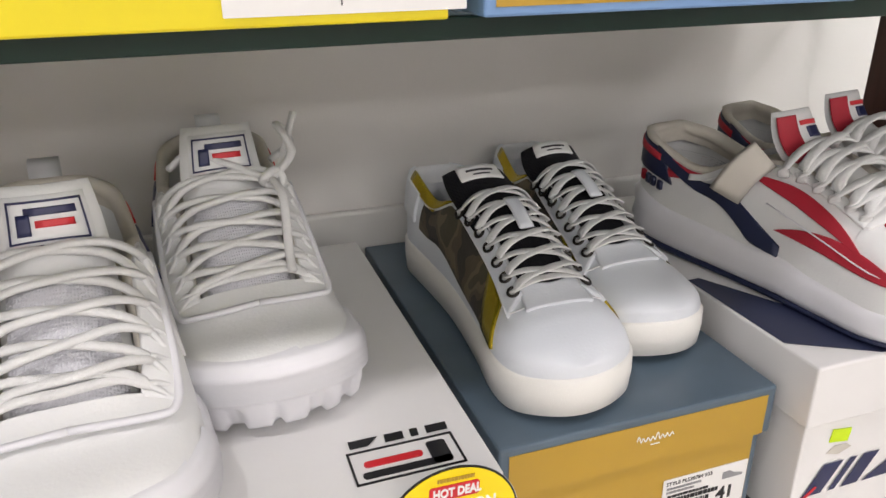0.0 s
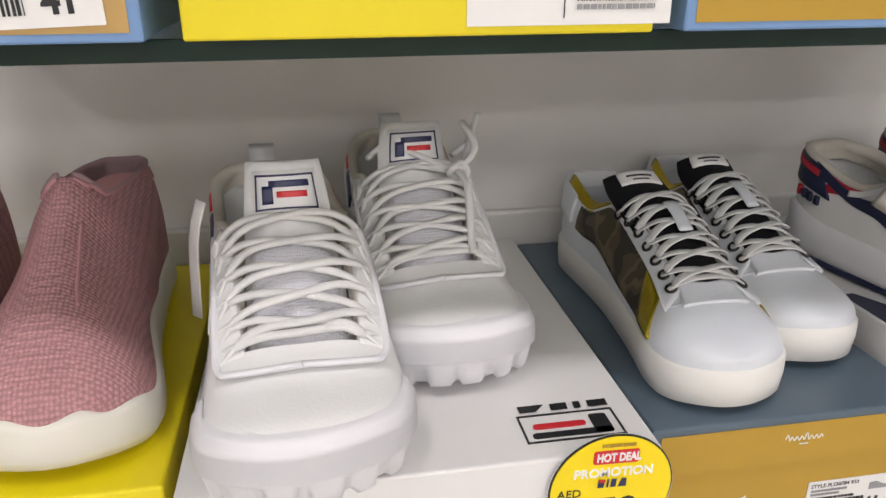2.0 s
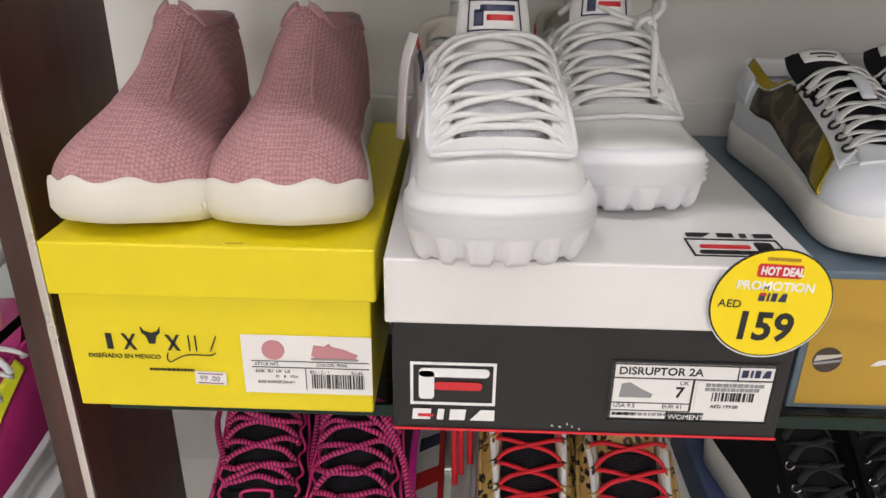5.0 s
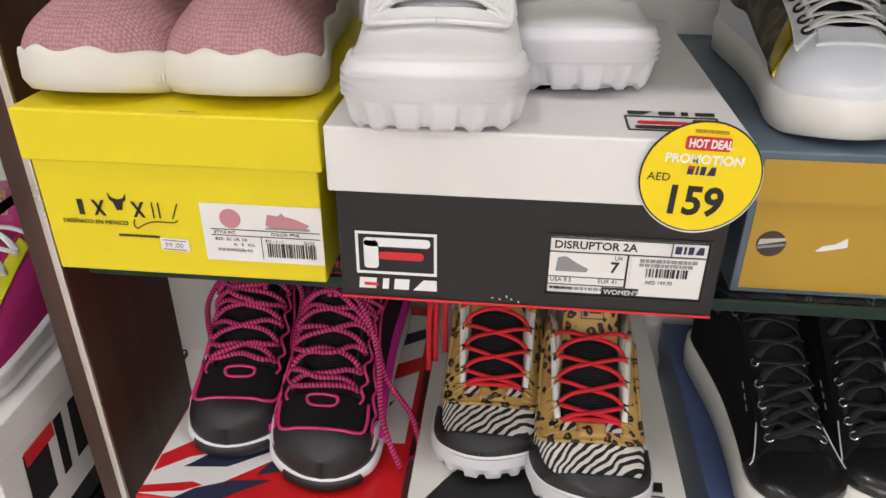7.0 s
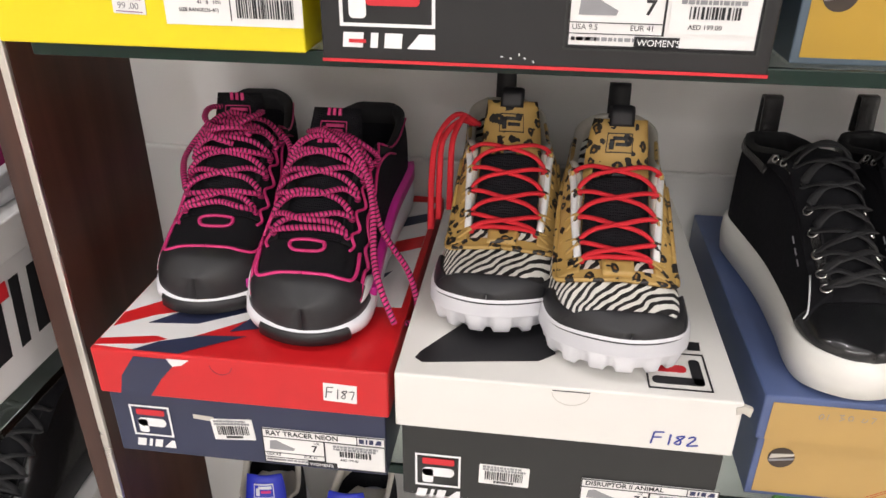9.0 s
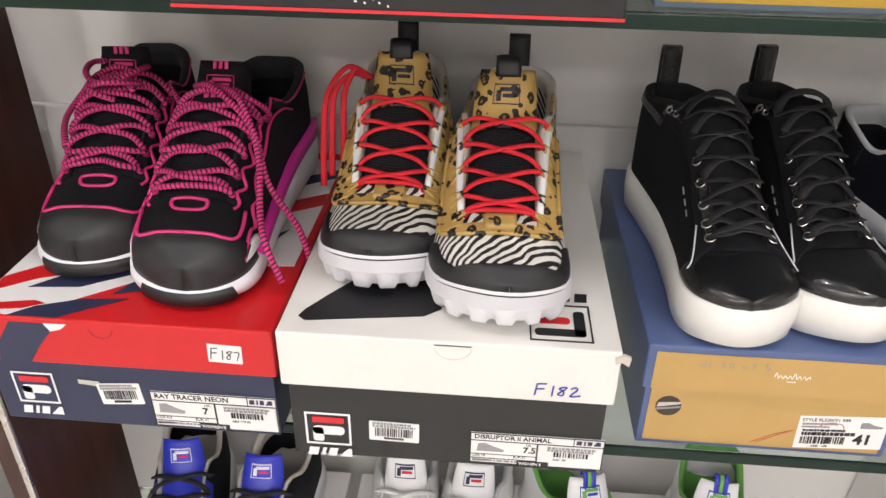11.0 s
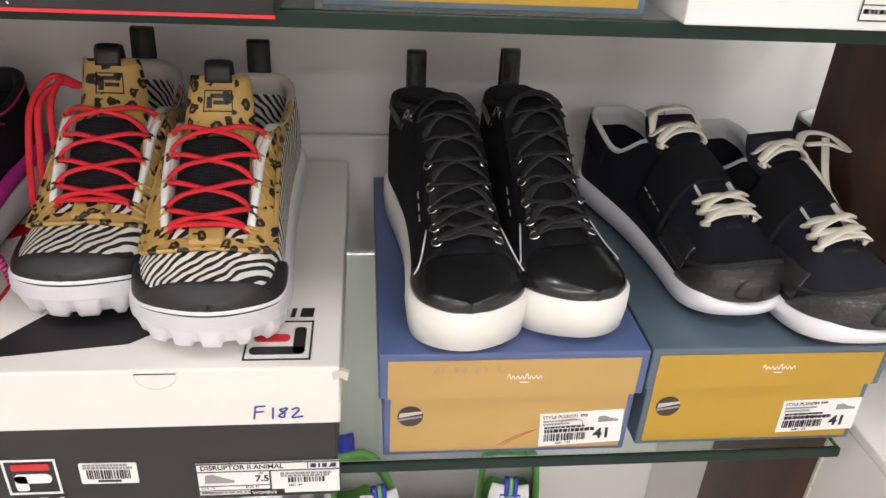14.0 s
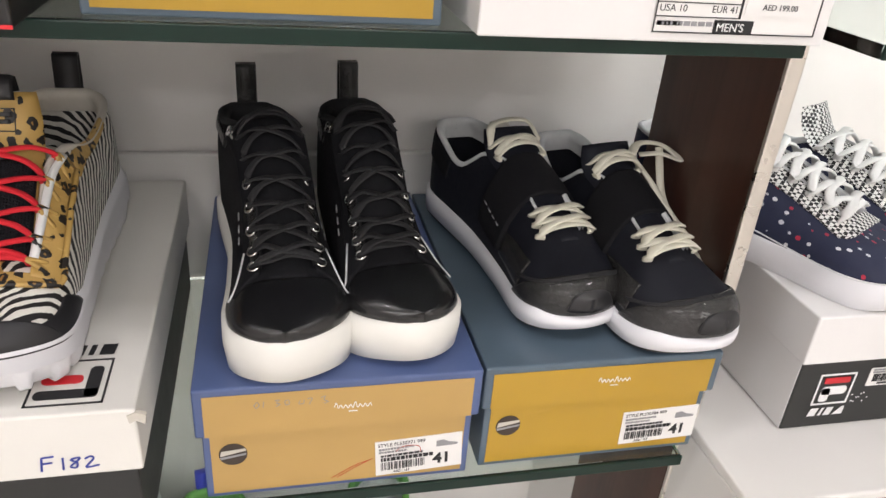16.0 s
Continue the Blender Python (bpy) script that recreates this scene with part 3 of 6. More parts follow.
def square_mark(top, x, y, z, w, h, line, bar, second, flip=False):
    """The framed mark: a square outline, a hooked bar and a straight bar, with strokes under it."""
    g = part("brand_mark", frame_bm(w, h, w * 0.035), line, top, "framed mark of two bars", m=pose(x, y, z))
    part("mark_bar", rounded(w * 0.10, w * 0.92, h * 0.66, h * 0.86, h * 0.09), bar, g)
    part("mark_bar", rounded(w * 0.10, w * 0.28, h * 0.14, h * 0.80, h * 0.08), bar, g)
    part("mark_bar", rounded(w * 0.28, w * 0.84, h * 0.36, h * 0.54, h * 0.08), second, g)
    return g


def p_mark(top, x, y, z, w, line, bar):
    g = part("brand_mark", frame_bm(w, w * 0.92, w * 0.045), line, top, "framed mark with a red bar", m=pose(x, y, z))
    part("mark_bar", rounded(w * 0.16, w * 0.86, w * 0.64, w * 0.80, w * 0.03), bar, g)
    part("mark_hook", rounded(w * 0.16, w * 0.86, w * 0.30, w * 0.54, w * 0.11), line, g)
    part("mark_hook", rounded(w * 0.16, w * 0.40, w * 0.10, w * 0.50, w * 0.06), line, g)
    part("wordmark", letters4(w, w * 0.24), line, g, m=pose(0, 0, -w * 0.34))
    return g


def spec_label(top, x, y, z, w, h, title, size, foot, price, seed, tilt=0.0):
    """The white size label of the boxes, with its ruled fields."""
    s = part("size_label", rounded(0, w, 0, h, 0.0008), PAPER, top, "white printed size label", m=pose(x, y, z, 0, tilt, 0))
    k = -0.0006
    add = lambda name, bm, m, a, c: part(name, bm, m, s, m=pose(a, k, c))
    add("rule", frame_bm(w, h, 0.0007), INK, 0, 0)
    add("rule", rects([(0, w, h * 0.74, h * 0.755), (w * 0.5, w * 0.512, h * 0.16, h * 0.74), (0, w * 0.5, h * 0.30, h * 0.31), (0, w * 0.5, h * 0.16, h * 0.17), (w * 0.77, w * 0.776, h * 0.75, h)]), INK, 0, 0)
    add("title", words(title, h * 0.185, bold=h * 0.004), INK, w * 0.03, h * 0.81)
    add("wordmark", letters4(w * 0.18, h * 0.13, 0.05), NAVYP, w * 0.79, h * 0.81)
    add("size", words(size, h * 0.26, bold=h * 0.007), INK, w * 0.40, h * 0.42)
    add("unit", words("UK", h * 0.10), INK, w * 0.42, h * 0.64)
    add("sizes", words("USA " + ("9.5" if size == "7" else "10"), h * 0.10), INK, w * 0.02, h * 0.215)
    add("sizes", words("EUR 41", h * 0.10), INK, w * 0.33, h * 0.215)
    add("small_print", lines(seed, w * 0.46, [(0, h * 0.045, 0.3), (h * 0.0, h * 0.045, 0.9)]), GREYINK, w * 0.02, h * 0.215 - h * 0.14)
    add("foot_block", rects([(w * 0.36, w * 0.60, 0.0, h * 0.14)]), INK, 0, 0.0002)
    part("foot_word", words(foot, h * 0.12), WHITEP, s, m=pose(w * 0.375, k - 0.0006, h * 0.03))
    add("shoe_picture", poly([(0, 0), (0.2 * w, 0), (0.21 * w, 0.06 * h), (0.13 * w, 0.16 * h), (0.06 * w, 0.27 * h), (0.01 * w, 0.24 * h)], 0.0003), GREYINK, w * 0.05, h * 0.40)
    st = part("price_sticker", rounded(w * 0.53, w * 0.985, h * 0.20, h * 0.73, 0.0008), PAPER, s, "small price sticker", m=pose(0, k - 0.0002, 0))
    part("barcode", bars(seed, w * 0.26, h * 0.15, 16), INK, st, m=pose(w * 0.63, -0.0007, h * 0.39))
    part("price", words(price, h * 0.085), INK, st, m=pose(w * 0.63, -0.0007, h * 0.26))
    part("small_print", lines(seed + 3, w * 0.36, [(0, h * 0.05, 0.95), (h * 0.075, h * 0.055, 1.0)]), GREYINK, st, m=pose(w * 0.58, -0.0007, h * 0.57))
    return s


def store_sticker(top, x, y, z, w, h, seed, tilt):
    s = part("store_sticker", rounded(0, w, 0, h, 0.0012), PAPER, top, "white barcode price sticker", m=pose(x, y, z, 0, tilt, 0))
    part("barcode", bars(seed, w * 0.75, h * 0.42, 22), INK, s, m=pose(w * 0.12, -0.0007, h * 0.26))
    part("small_print", lines(seed, w * 0.85, [(0, h * 0.09, 1.0), (h * 0.14, h * 0.08, 0.9)]), GREYINK, s, m=pose(w * 0.07, -0.0007, h * 0.74))
    part("price", lines(seed + 1, w * 0.4, [(0, h * 0.09, 1.0)]), INK, s, m=pose(w * 0.3, -0.0007, h * 0.1))


def size41_label(top, x, y, z, w, h, seed, style, tilt=0.0):
    s = part("size_label", rounded(0, w, 0, h, 0.0006), PAPER, top, "white printed size label", m=pose(x, y, z, 0, tilt, 0))
    add = lambda name, bm, m, a, c: part(name, bm, m, s, m=pose(a, -0.0007, c))
    add("style", words(style, h * 0.125), INK, w * 0.03, h * 0.85)
    add("size", words("41", h * 0.42, bold=h * 0.014), INK, w * 0.66, h * 0.16)
    add("barcode", bars(seed, w * 0.5, h * 0.22, 26), INK, w * 0.06, h * 0.15)
    add("small_print", lines(seed, w * 0.6, [(0, h * 0.09, 1.0), (h * 0.13, h * 0.05, 0.8)]), INK, w * 0.06, h * 0.42)
    add("small_print", lines(seed + 5, w * 0.4, [(0, h * 0.045, 0.8), (h * 0.09, h * 0.045, 1.0)]), GREYINK, w * 0.04, h * 0.66)
    add("price", words("AED : 159", h * 0.09), INK, w * 0.2, h * 0.04)
    add("shoe_drawing", poly([(0, 0), (0.24 * w, 0), (0.25 * w, 0.05 * h), (0.15 * w, 0.1 * h), (0.08 * w, 0.18 * h), (0.0, 0.16 * h)], 0.0003), GREYINK, w * 0.70, h * 0.66)
    return s


def script_mark(top, x, y, z, w, material):
    """A handwritten-looking brand line as a wavy stroke."""
    pts = [(w * i / 28, 0, 0.0016 * math.sin(i * 1.7) + (0.002 if i in (1, 2, 15, 16) else 0)) for i in range(29)]
    part("script_mark", cord(pts, 0.00035, 0.0004, up=(0, -1, 0), n=2, k=5), material, top, m=pose(x, y, z))
    part("script_mark", rects([(w * 0.38, w * 0.62, -0.0045, -0.0039)]), material, top, m=pose(x, y, z))


def scrawl(top, strokes, x, y, z, material, r=0.0005):
    for pts in strokes:
        part("pen_stroke", cord([(a, 0, b) for a, b in pts], r, r * 0.6, up=(0, -1, 0), n=3, k=5), material, top, m=pose(x, y, z))


F_ = [[(0, 0), (0.001, 0.010)], [(0.001, 0.010), (0.006, 0.0105)], [(0.0005, 0.0055), (0.005, 0.006)]]
ONE = [[(0.009, 0), (0.0095, 0.009)]]
EIGHT = [[(0.0155, 0.0085), (0.0125, 0.007), (0.015, 0.0045), (0.0145, 0.001), (0.012, 0.002), (0.0145, 0.005), (0.0165, 0.008), (0.0155, 0.0085)]]
TWO = [[(0.0185, 0.007), (0.021, 0.0085), (0.022, 0.0065), (0.0185, 0.001), (0.020, 0.0005), (0.024, 0.0015)]]
STROKE7 = [[(0.018, 0.0075), (0.022, 0.008), (0.020, 0.0005)]]

# yellow box
top, body, cover, w, h = shoe_box("bright yellow cardboard shoe box on a glass shelf", -0.530, -0.3205, -0.0015, S1 + 0.0005, 1.463, 0.037, 0.30, YELLOW, YELLOW)
FB = 0.0036
for a, b, sl in ((0.030, 0.0080, 0.0), (0.041, 0.0045, 0.007), (0.0475, 0.0045, -0.007), (0.070, 0.0045, 0.007), (0.0765, 0.0045, -0.007), (0.0845, 0.0018, 0.0), (0.089, 0.0018, 0.0), (0.098, 0.0018, 0.005)):
    stick(top, "brand_stroke", poly([(0, 0), (b * 0.5, 0), (b * 0.5 + sl, 0.012), (sl, 0.012)], 0.0004), INK, a, FB, 0.046)
stick(top, "horned_mark", poly([(0.004, 0), (0.008, 0), (0.0095, 0.006), (0.012, 0.008), (0.0125, 0.013), (0.0105, 0.0095), (0.006, 0.008), (0.0015, 0.0095), (-0.0005, 0.013), (0.0, 0.008), (0.0025, 0.006)], 0.0005), INK, 0.0545, FB, 0.051)
scrawl(top, [[(0.0, 0.0), (-0.001, -0.004), (0.001, -0.007), (0.006, -0.004), (0.014, -0.001), (0.028, -0.001), (0.032, 0.001)]], 0.070, FB - 0.0003, 0.044, INK, 0.0005)
stick(top, "print_line", words("DISEÑADO EN MEXICO", 0.0046), INK, 0.016, FB, 0.039)
stick(top, "print_line", lines(4, 0.03, [(0, 0.0018, 1.0)]), INK, 0.056, FB, 0.0300)
s = part("price_sticker", rounded(0, 0.021, 0, 0.010, 0.0005), PAPER, top, "small white price sticker", m=pose(0.086, FB, 0.0205, 0, 2, 0))
part("sticker_line", rects([(0.002, 0.019, 0.0085, 0.0089), (0.002, 0.019, 0.0012, 0.0016)]), mat("plum_print", (0.25, 0.05, 0.2), 0.5), s, m=pose(0, -0.0007, 0))
part("price", words("99 .00", 0.0055), GREYINK, s, m=pose(0.003, -0.0007, 0.003))
lab = part("size_label", rounded(0, 0.086, 0, 0.045, 0.0004), PAPER, top, "white label with a pink shoe picture", m=pose(0.1195, FB, 0.0150))
ladd = lambda name, bm, m, a, c: part(name, bm, m, lab, m=pose(a, -0.0007, c))
ladd("colour_dot", disc(0, 0, 0.0075, 0.0003), PINKP, 0.021, 0.034)
ladd("shoe_picture", poly([(0, 0.002), (0.003, 0.0), (0.029, 0.0), (0.031, 0.003), (0.022, 0.007), (0.014, 0.009), (0.012, 0.0115), (0.009, 0.009), (0.002, 0.010)], 0.0003), PINKP, 0.046, 0.0285)
ladd("shoe_sole", rects([(0.0, 0.031, 0, 0.0014)]), GREYINK, 0.046, 0.027)
ladd("rule", rects([(0.006, 0.084, 0.0253, 0.0257), (0.006, 0.084, 0.0205, 0.0209), (0.0415, 0.0419, 0.003, 0.0205)]), INK, 0, 0)
ladd("print_line", words("COLOR: PINK", 0.0034), INK, 0.049, 0.022)
ladd("print_line", words("STYLE NO.", 0.0034), INK, 0.008, 0.022)
ladd("print_line", words("SIZE:  EU  UK  US", 0.0031), INK, 0.008, 0.0165)
ladd("print_line", words("41   8   10½", 0.0031), INK, 0.021, 0.0125)
ladd("print_line", words("SIZE RANGE(36-41)", 0.0030), INK, 0.009, 0.008)
ladd("print_line", words("831 - 3 - 1", 0.0031), INK, 0.0445, 0.0165)
ladd("print_line", words("SU-22", 0.0031), INK, 0.072, 0.0165)
ladd("barcode", bars(11, 0.035, 0.011, 30), INK, 0.0455, 0.0048)
part("paper_flap", slab(0.106, 0.1135, 0.20, 0.2012, 0.1295, 0.176, 0.0004), YELLOW, top, "upright yellow paper flap")
stick(top, "lid_flap_cut", rects([(0, 0.012, 0, 0.0006)]), GOLDC, 0.118, -0.0002, 0.1265)

# black box with white lid, under the white pair
top, body, cover, w, h = shoe_box("black cardboard shoe box with a white lid", -0.3135, -0.0545, -0.017, S1 + 0.0005, 1.465, 0.044, 0.325, BLACKC, WHITEC)
g = square_mark(top, 0.0155, FB, 0.0205, 0.055, 0.0325, WHITEP, WHITEP, REDP)
part("wordmark", letters4(0.054, 0.0085, 0.1), WHITEP, g, m=pose(0.001, 0, -0.0118))
part("wordmark_red", rects([(0.003, 0.013, 0, 0.002)]), REDP, g, m=pose(0.002, -0.0009, -0.009))
stick(top, "label_surround", frame_bm(0.105, 0.047, 0.0012), GREYC, 0.1425, FB, 0.0115)
spec_label(top, 0.1445, FB, 0.0140, 0.101, 0.0425, "DISRUPTOR 2A", "7", "WOMEN'S", "AED 199.00", 21)
stick(top, "red_foot", rects([(0.004, w - 0.004, 0, 0.0018)]), REDP, 0, FB, 0.0)
for k, (a, c) in enumerate(((0.108, 0.006), (0.113, 0.0055), (0.121, 0.006), (0.126, 0.0045), (0.118, 0.0085))):
    stick(top, "scuff", rects([(0, 0.0014, 0, 0.0007)]), WHITEP, a, FB, c, tilt=20 * k)


def lid_mark(cover, x, y, z, w, d, dark):
    """The framed mark on a lid's top, its head towards the front."""
    flat = [(0, w, 0, 0.0012), (0, w, d - 0.0012, d), (0, 0.0012, 0, d), (w - 0.0012, w, 0, d)]
    up = Matrix(((1, 0, 0, x), (0, 0, 1, y), (0, -1, 0, z), (0, 0, 0, 1)))
    g = part("lid_mark", rects(flat), dark, cover, "framed mark printed on the lid", m=up)
    part("mark_bar", rounded(w * 0.08, w * 0.9, d * 0.14, d * 0.32, d * 0.08), dark, g)
    part("mark_bar", rounded(w * 0.72, w * 0.9, d * 0.14, d * 0.82, d * 0.07), dark, g)
    part("mark_bar", rounded(w * 0.12, w * 0.66, d * 0.46, d * 0.64, d * 0.08), REDP, g)
    part("wordmark", letters4(w * 0.95, d * 0.26, 0.1), dark, g, m=pose(w, 0, d * 1.36, 0, 180, 0))
    return g


def lid_blot(cover, x, y, z, pts, material, label=""):
    up = Matrix(((1, 0, 0, x), (0, 0, 1, y), (0, -1, 0, z), (0, 0, 0, 1)))
    return part("lid_print", poly(pts, 0.0004), material, cover, label, m=up)


lid_mark(cover, 0.1865, 0.014, 1.465 - S1 - 0.0005 + 0.0002, 0.058, 0.026, INK)
lid_blot(cover, 0.086, 0.085, 1.465 - S1 - 0.0005 + 0.0002, [(0, 0), (0.05, 0.004), (0.095, 0.05), (0.09, 0.06), (0.05, 0.05), (0.0, 0.03)], INK)

# slate and mustard box
def banded_box(label, x0, x1, y, z0, z1, lid, depth, edge, front, lab_x, lab_z, style, seed, lab_tilt=0):
    top, body, cover, w, h = shoe_box(label, x0, x1, y, z0, z1, lid, depth, edge, edge)
    stick(top, "front_print", rects([(0.0065, w - 0.0065, 0, lid - 0.0065)], 0.0004), front, 0, -0.0001, h - lid + 0.0008)
    stick(top, "front_print", rects([(0.009, w - 0.009, 0.004, h - lid)], 0.0004), front, 0, 0.0039, 0)
    ring = part("finger_hole", disc(0, 0, 0.0098, 0.0003), HOLE, top, "round finger hole", m=pose(0.0240, 0.0034, 0.0400))
    part("tissue", poly([(-0.0088, -0.001), (0.009, 0.003), (0.0085, 0.005), (-0.008, 0.0035)], 0.0002), CARD, ring, m=pose(0, -0.0005, 0))
    part("tissue", poly([(-0.0085, -0.004), (0.0088, -0.001), (0.0092, 0.0008), (-0.0092, -0.002)], 0.0002), GREYINK, ring, m=pose(0, -0.0005, 0))
    script_mark(top, w * 0.47, -0.0007, h - lid + 0.019, 0.026, WHITEP)
    size41_label(top, lab_x, 0.0033, lab_z, 0.066, 0.033, seed, style, lab_tilt)
    return top, body, cover, w, h


top, *_ = banded_box("mustard and slate blue cardboard shoe box", -0.0415, 0.1525, 0.0195, S1 + 0.0005, 1.447, 0.036, 0.315, SLATEC, GOLDC, 0.118, 0.018, "STYLE PLS30784 933", 31)
stick(top, "torn_patch", poly([(0, 0), (0.004, 0.004), (0.012, 0.006), (0.019, 0.011), (0.020, 0.004), (0.012, 0.002), (0.004, 0.0)], 0.0003), WHITEP, 0.054, 0.0034, 0.036)
top, *_ = banded_box("tan and blue cardboard shoe box with scribbled numbers", -0.0035, 0.1970, 0.016, S2 + 0.0005, 1.101, 0.041, 0.312, BLUEC, TANC, 0.126, 0.006, "STYLE PLS30771 999", 32, -3)
scrawl(top, [[(0.0, 0.002), (0.002, 0.005), (0.0035, 0.002), (0.001, 0.0), (0.0, 0.003)], [(0.006, 0), (0.0065, 0.005)], [(0.014, 0.005), (0.017, 0.0055), (0.015, 0.003), (0.0175, 0.002), (0.0145, 0)], [(0.021, 0.001), (0.0205, 0.004), (0.023, 0.005), (0.0235, 0.0015), (0.021, 0.001)], [(0.031, 0.004), (0.030, 0.001), (0.033, 0.001), (0.0335, 0.004)], [(0.036, 0.005), (0.039, 0.005), (0.037, 0.0)], [(0.045, 0.005), (0.048, 0.006), (0.047, 0.003), (0.050, 0.001), (0.047, 0.0)]], 0.040, -0.0006, 0.083, GREYINK, 0.0003)
scrawl(top, [[(0.0, 0.0), (0.016, 0.010), (0.026, 0.014)], [(0.004, 0.0), (0.018, 0.009), (0.030, 0.0155)]], 0.093, 0.0033, 0.008, REDPEN, 0.0003)
scrawl(top, [[(0.0, 0.0), (0.004, 0.004), (0.012, 0.005), (0.018, 0.003), (0.019, -0.002)]], 0.140, 0.0022, 0.029, REDPEN, 0.0003)
top, *_ = banded_box("mustard and slate blue cardboard shoe box", 0.2000, 0.3925, 0.020, S2 + 0.0005, 1.099, 0.038, 0.31, SLATEC, GOLDC, 0.1215, 0.0095, "STYLE PLS30784 999", 33, -2)

# white box at the end of the upper shelf
top, body, cover, w, h = shoe_box("white cardboard shoe box with a printed wordmark", 0.1600, 0.3830, -0.002, S1 + 0.0005, 1.470, 0.045, 0.32, WHITEC, WHITEC)
stick(top, "neon_sticker", rounded(0, 0.016, 0, 0.010, 0.0005), NEON, 0.026, FB, 0.068, "small neon yellow sticker", 8)
stick(top, "torn_patch", poly([(0, 0.003), (0.006, 0.008), (0.016, 0.007), (0.021, 0.004), (0.010, 0.0)], 0.0003), CARD, 0.026, FB, 0.056)
stick(top, "wordmark", letters4(0.075, 0.024, 0.6), NAVYP, 0.012, FB, 0.026, tilt=0)
stick(top, "wordmark_red", poly([(0, 0), (0.004, 0), (0.016, 0.010), (0.014, 0.011)], 0.0009), REDP, 0.008, FB, 0.022)
spec_label(top, 0.105, FB, 0.0055, 0.105, 0.055, "RUNNER", "9", "MEN'S", "AED 199.00", 41)
lid_blot(cover, 0.002, 0.012, 0.1317, [(0.0, 0.02), (0.05, -0.01), (0.075, -0.0105), (0.072, 0.012), (0.05, 0.04), (0.01, 0.12), (0.0, 0.12)], NAVYC)
stick(cover, "lid_wrap", poly([(0, 0.004), (0.022, 0.004), (0.020, -0.012), (0.015, -0.016), (0.008, -0.006)], 0.0005), NAVYC, 0.054, -0.0002, 0.1275, parent=cover)

# red and navy box under the black and pink pair
top, body, cover, w, h = shoe_box("navy cardboard shoe box with a red and white lid", -0.514, -0.279, -0.005, S2 + 0.0005, 1.107, 0.043, 0.325, NAVYC, REDC)
LT = 1.107 - S2 - 0.0005 + 0.0003
lid_blot(cover, 0, 0, LT, [(0.002, 0.004), (0.040, 0.002), (0.060, 0.014), (0.110, 0.055), (0.170, 0.085), (0.229, 0.09), (0.229, 0.306), (0.002, 0.306)], WHITEC)
for pts, m in (([(0.004, 0.030), (0.03, 0.05), (0.09, 0.075), (0.10, 0.085), (0.03, 0.075), (0.003, 0.05)], REDC), ([(0.030, 0.038), (0.07, 0.042), (0.12, 0.075), (0.17, 0.14), (0.10, 0.09), (0.05, 0.058)], NAVYC), ([(0.10, 0.035), (0.13, 0.045), (0.19, 0.10), (0.21, 0.15), (0.16, 0.10), (0.11, 0.055)], NAVYC), ([(0.002, 0.004), (0.04, 0.010), (0.055, 0.018), (0.045, 0.021), (0.002, 0.012)], REDC), ([(0.035, 0.001), (0.05, 0.014), (0.08, 0.026), (0.115, 0.030), (0.09, 0.014), (0.072, 0.001)], NAVYC), ([(0.17, 0.16), (0.229, 0.20), (0.229, 0.225), (0.19, 0.20)], REDC), ([(0.15, 0.20), (0.20, 0.24), (0.229, 0.26), (0.229, 0.28), (0.18, 0.25)], NAVYC)):
    lid_blot(cover, 0, 0, LT + 0.0005, pts, m)
stick(cover, "lid_wrap", poly([(0.035, 0.0375), (0.072, 0.0375), (0.055, 0.018), (0.043, 0.0), (0.018, 0.0), (0.022, 0.018)], 0.0004), NAVYC, 0, -0.0001, h - 0.042, parent=cover)
stick(cover, "lid_wrap", poly([(0.062, 0.038), (0.080, 0.038), (0.074, 0.033), (0.066, 0.031)], 0.0005), WHITEC, 0, -0.0002, h - 0.042, parent=cover)
stick(cover, "thumb_cut", cord([(0.009 * math.cos(a), 0, 0.009 * math.sin(a)) for a in np.linspace(3.3, 6.1, 12)], 0.0002, 0.0002, up=(0, -1, 0), n=1, k=5), NAVYC, 0.105, -0.0002, h - 0.006, parent=cover)
s = stick(cover, "written_sticker", rounded(0, 0.026, 0, 0.0165, 0.0003), PAPER, 0.1845, -0.0003, 0.0765, "white sticker with handwriting", 2, parent=cover)
scrawl(s, F_ + ONE + EIGHT + STROKE7, 0.002, -0.0008, 0.003, INK, 0.00045)
p_mark(top, 0.019, FB, 0.0190, 0.034, WHITEP, REDP)
stick(top, "tape_scrap", poly([(0, 0.002), (0.018, 0.0), (0.017, 0.005), (0.0, 0.006)], 0.0003), CARD, 0.073, FB, 0.040)
store_sticker(top, 0.089, FB, 0.022, 0.035, 0.021, 51, -5)
spec_label(top, 0.1295, FB, 0.0035, 0.101, 0.036, "RAY TRACER NEON", "7", "WOMEN'S", "AED 179.00", 52)

# charcoal box with cream lid under the animal print pair
top, body, cover, w, h = shoe_box("charcoal cardboard shoe box with a worn cream lid", -0.2710, -0.0300, -0.021, S2 + 0.0005, 1.1205, 0.048, 0.345, GREYC, CREAMC)
LT = 1.1205 - S2 - 0.0005 + 0.0003
lid_blot(cover, 0.012, 0.018, LT, [(0, 0.002), (0.006, -0.003), (0.05, 0.004), (0.09, 0.010), (0.102, 0.020), (0.102, 0.06), (0.07, 0.085), (0.04, 0.065), (0.016, 0.03), (0.003, 0.010)], INK)
lid_mark(cover, 0.178, 0.008, LT, 0.044, 0.044, INK)
stick(cover, "thumb_cut", cord([(0.013 * math.cos(a), 0, 0.011 * math.sin(a)) for a in np.linspace(3.2, 6.22, 14)], 0.0002, 0.0002, up=(0, -1, 0), n=1, k=5), CARD, 0.125, -0.0002, h - 0.004, parent=cover)
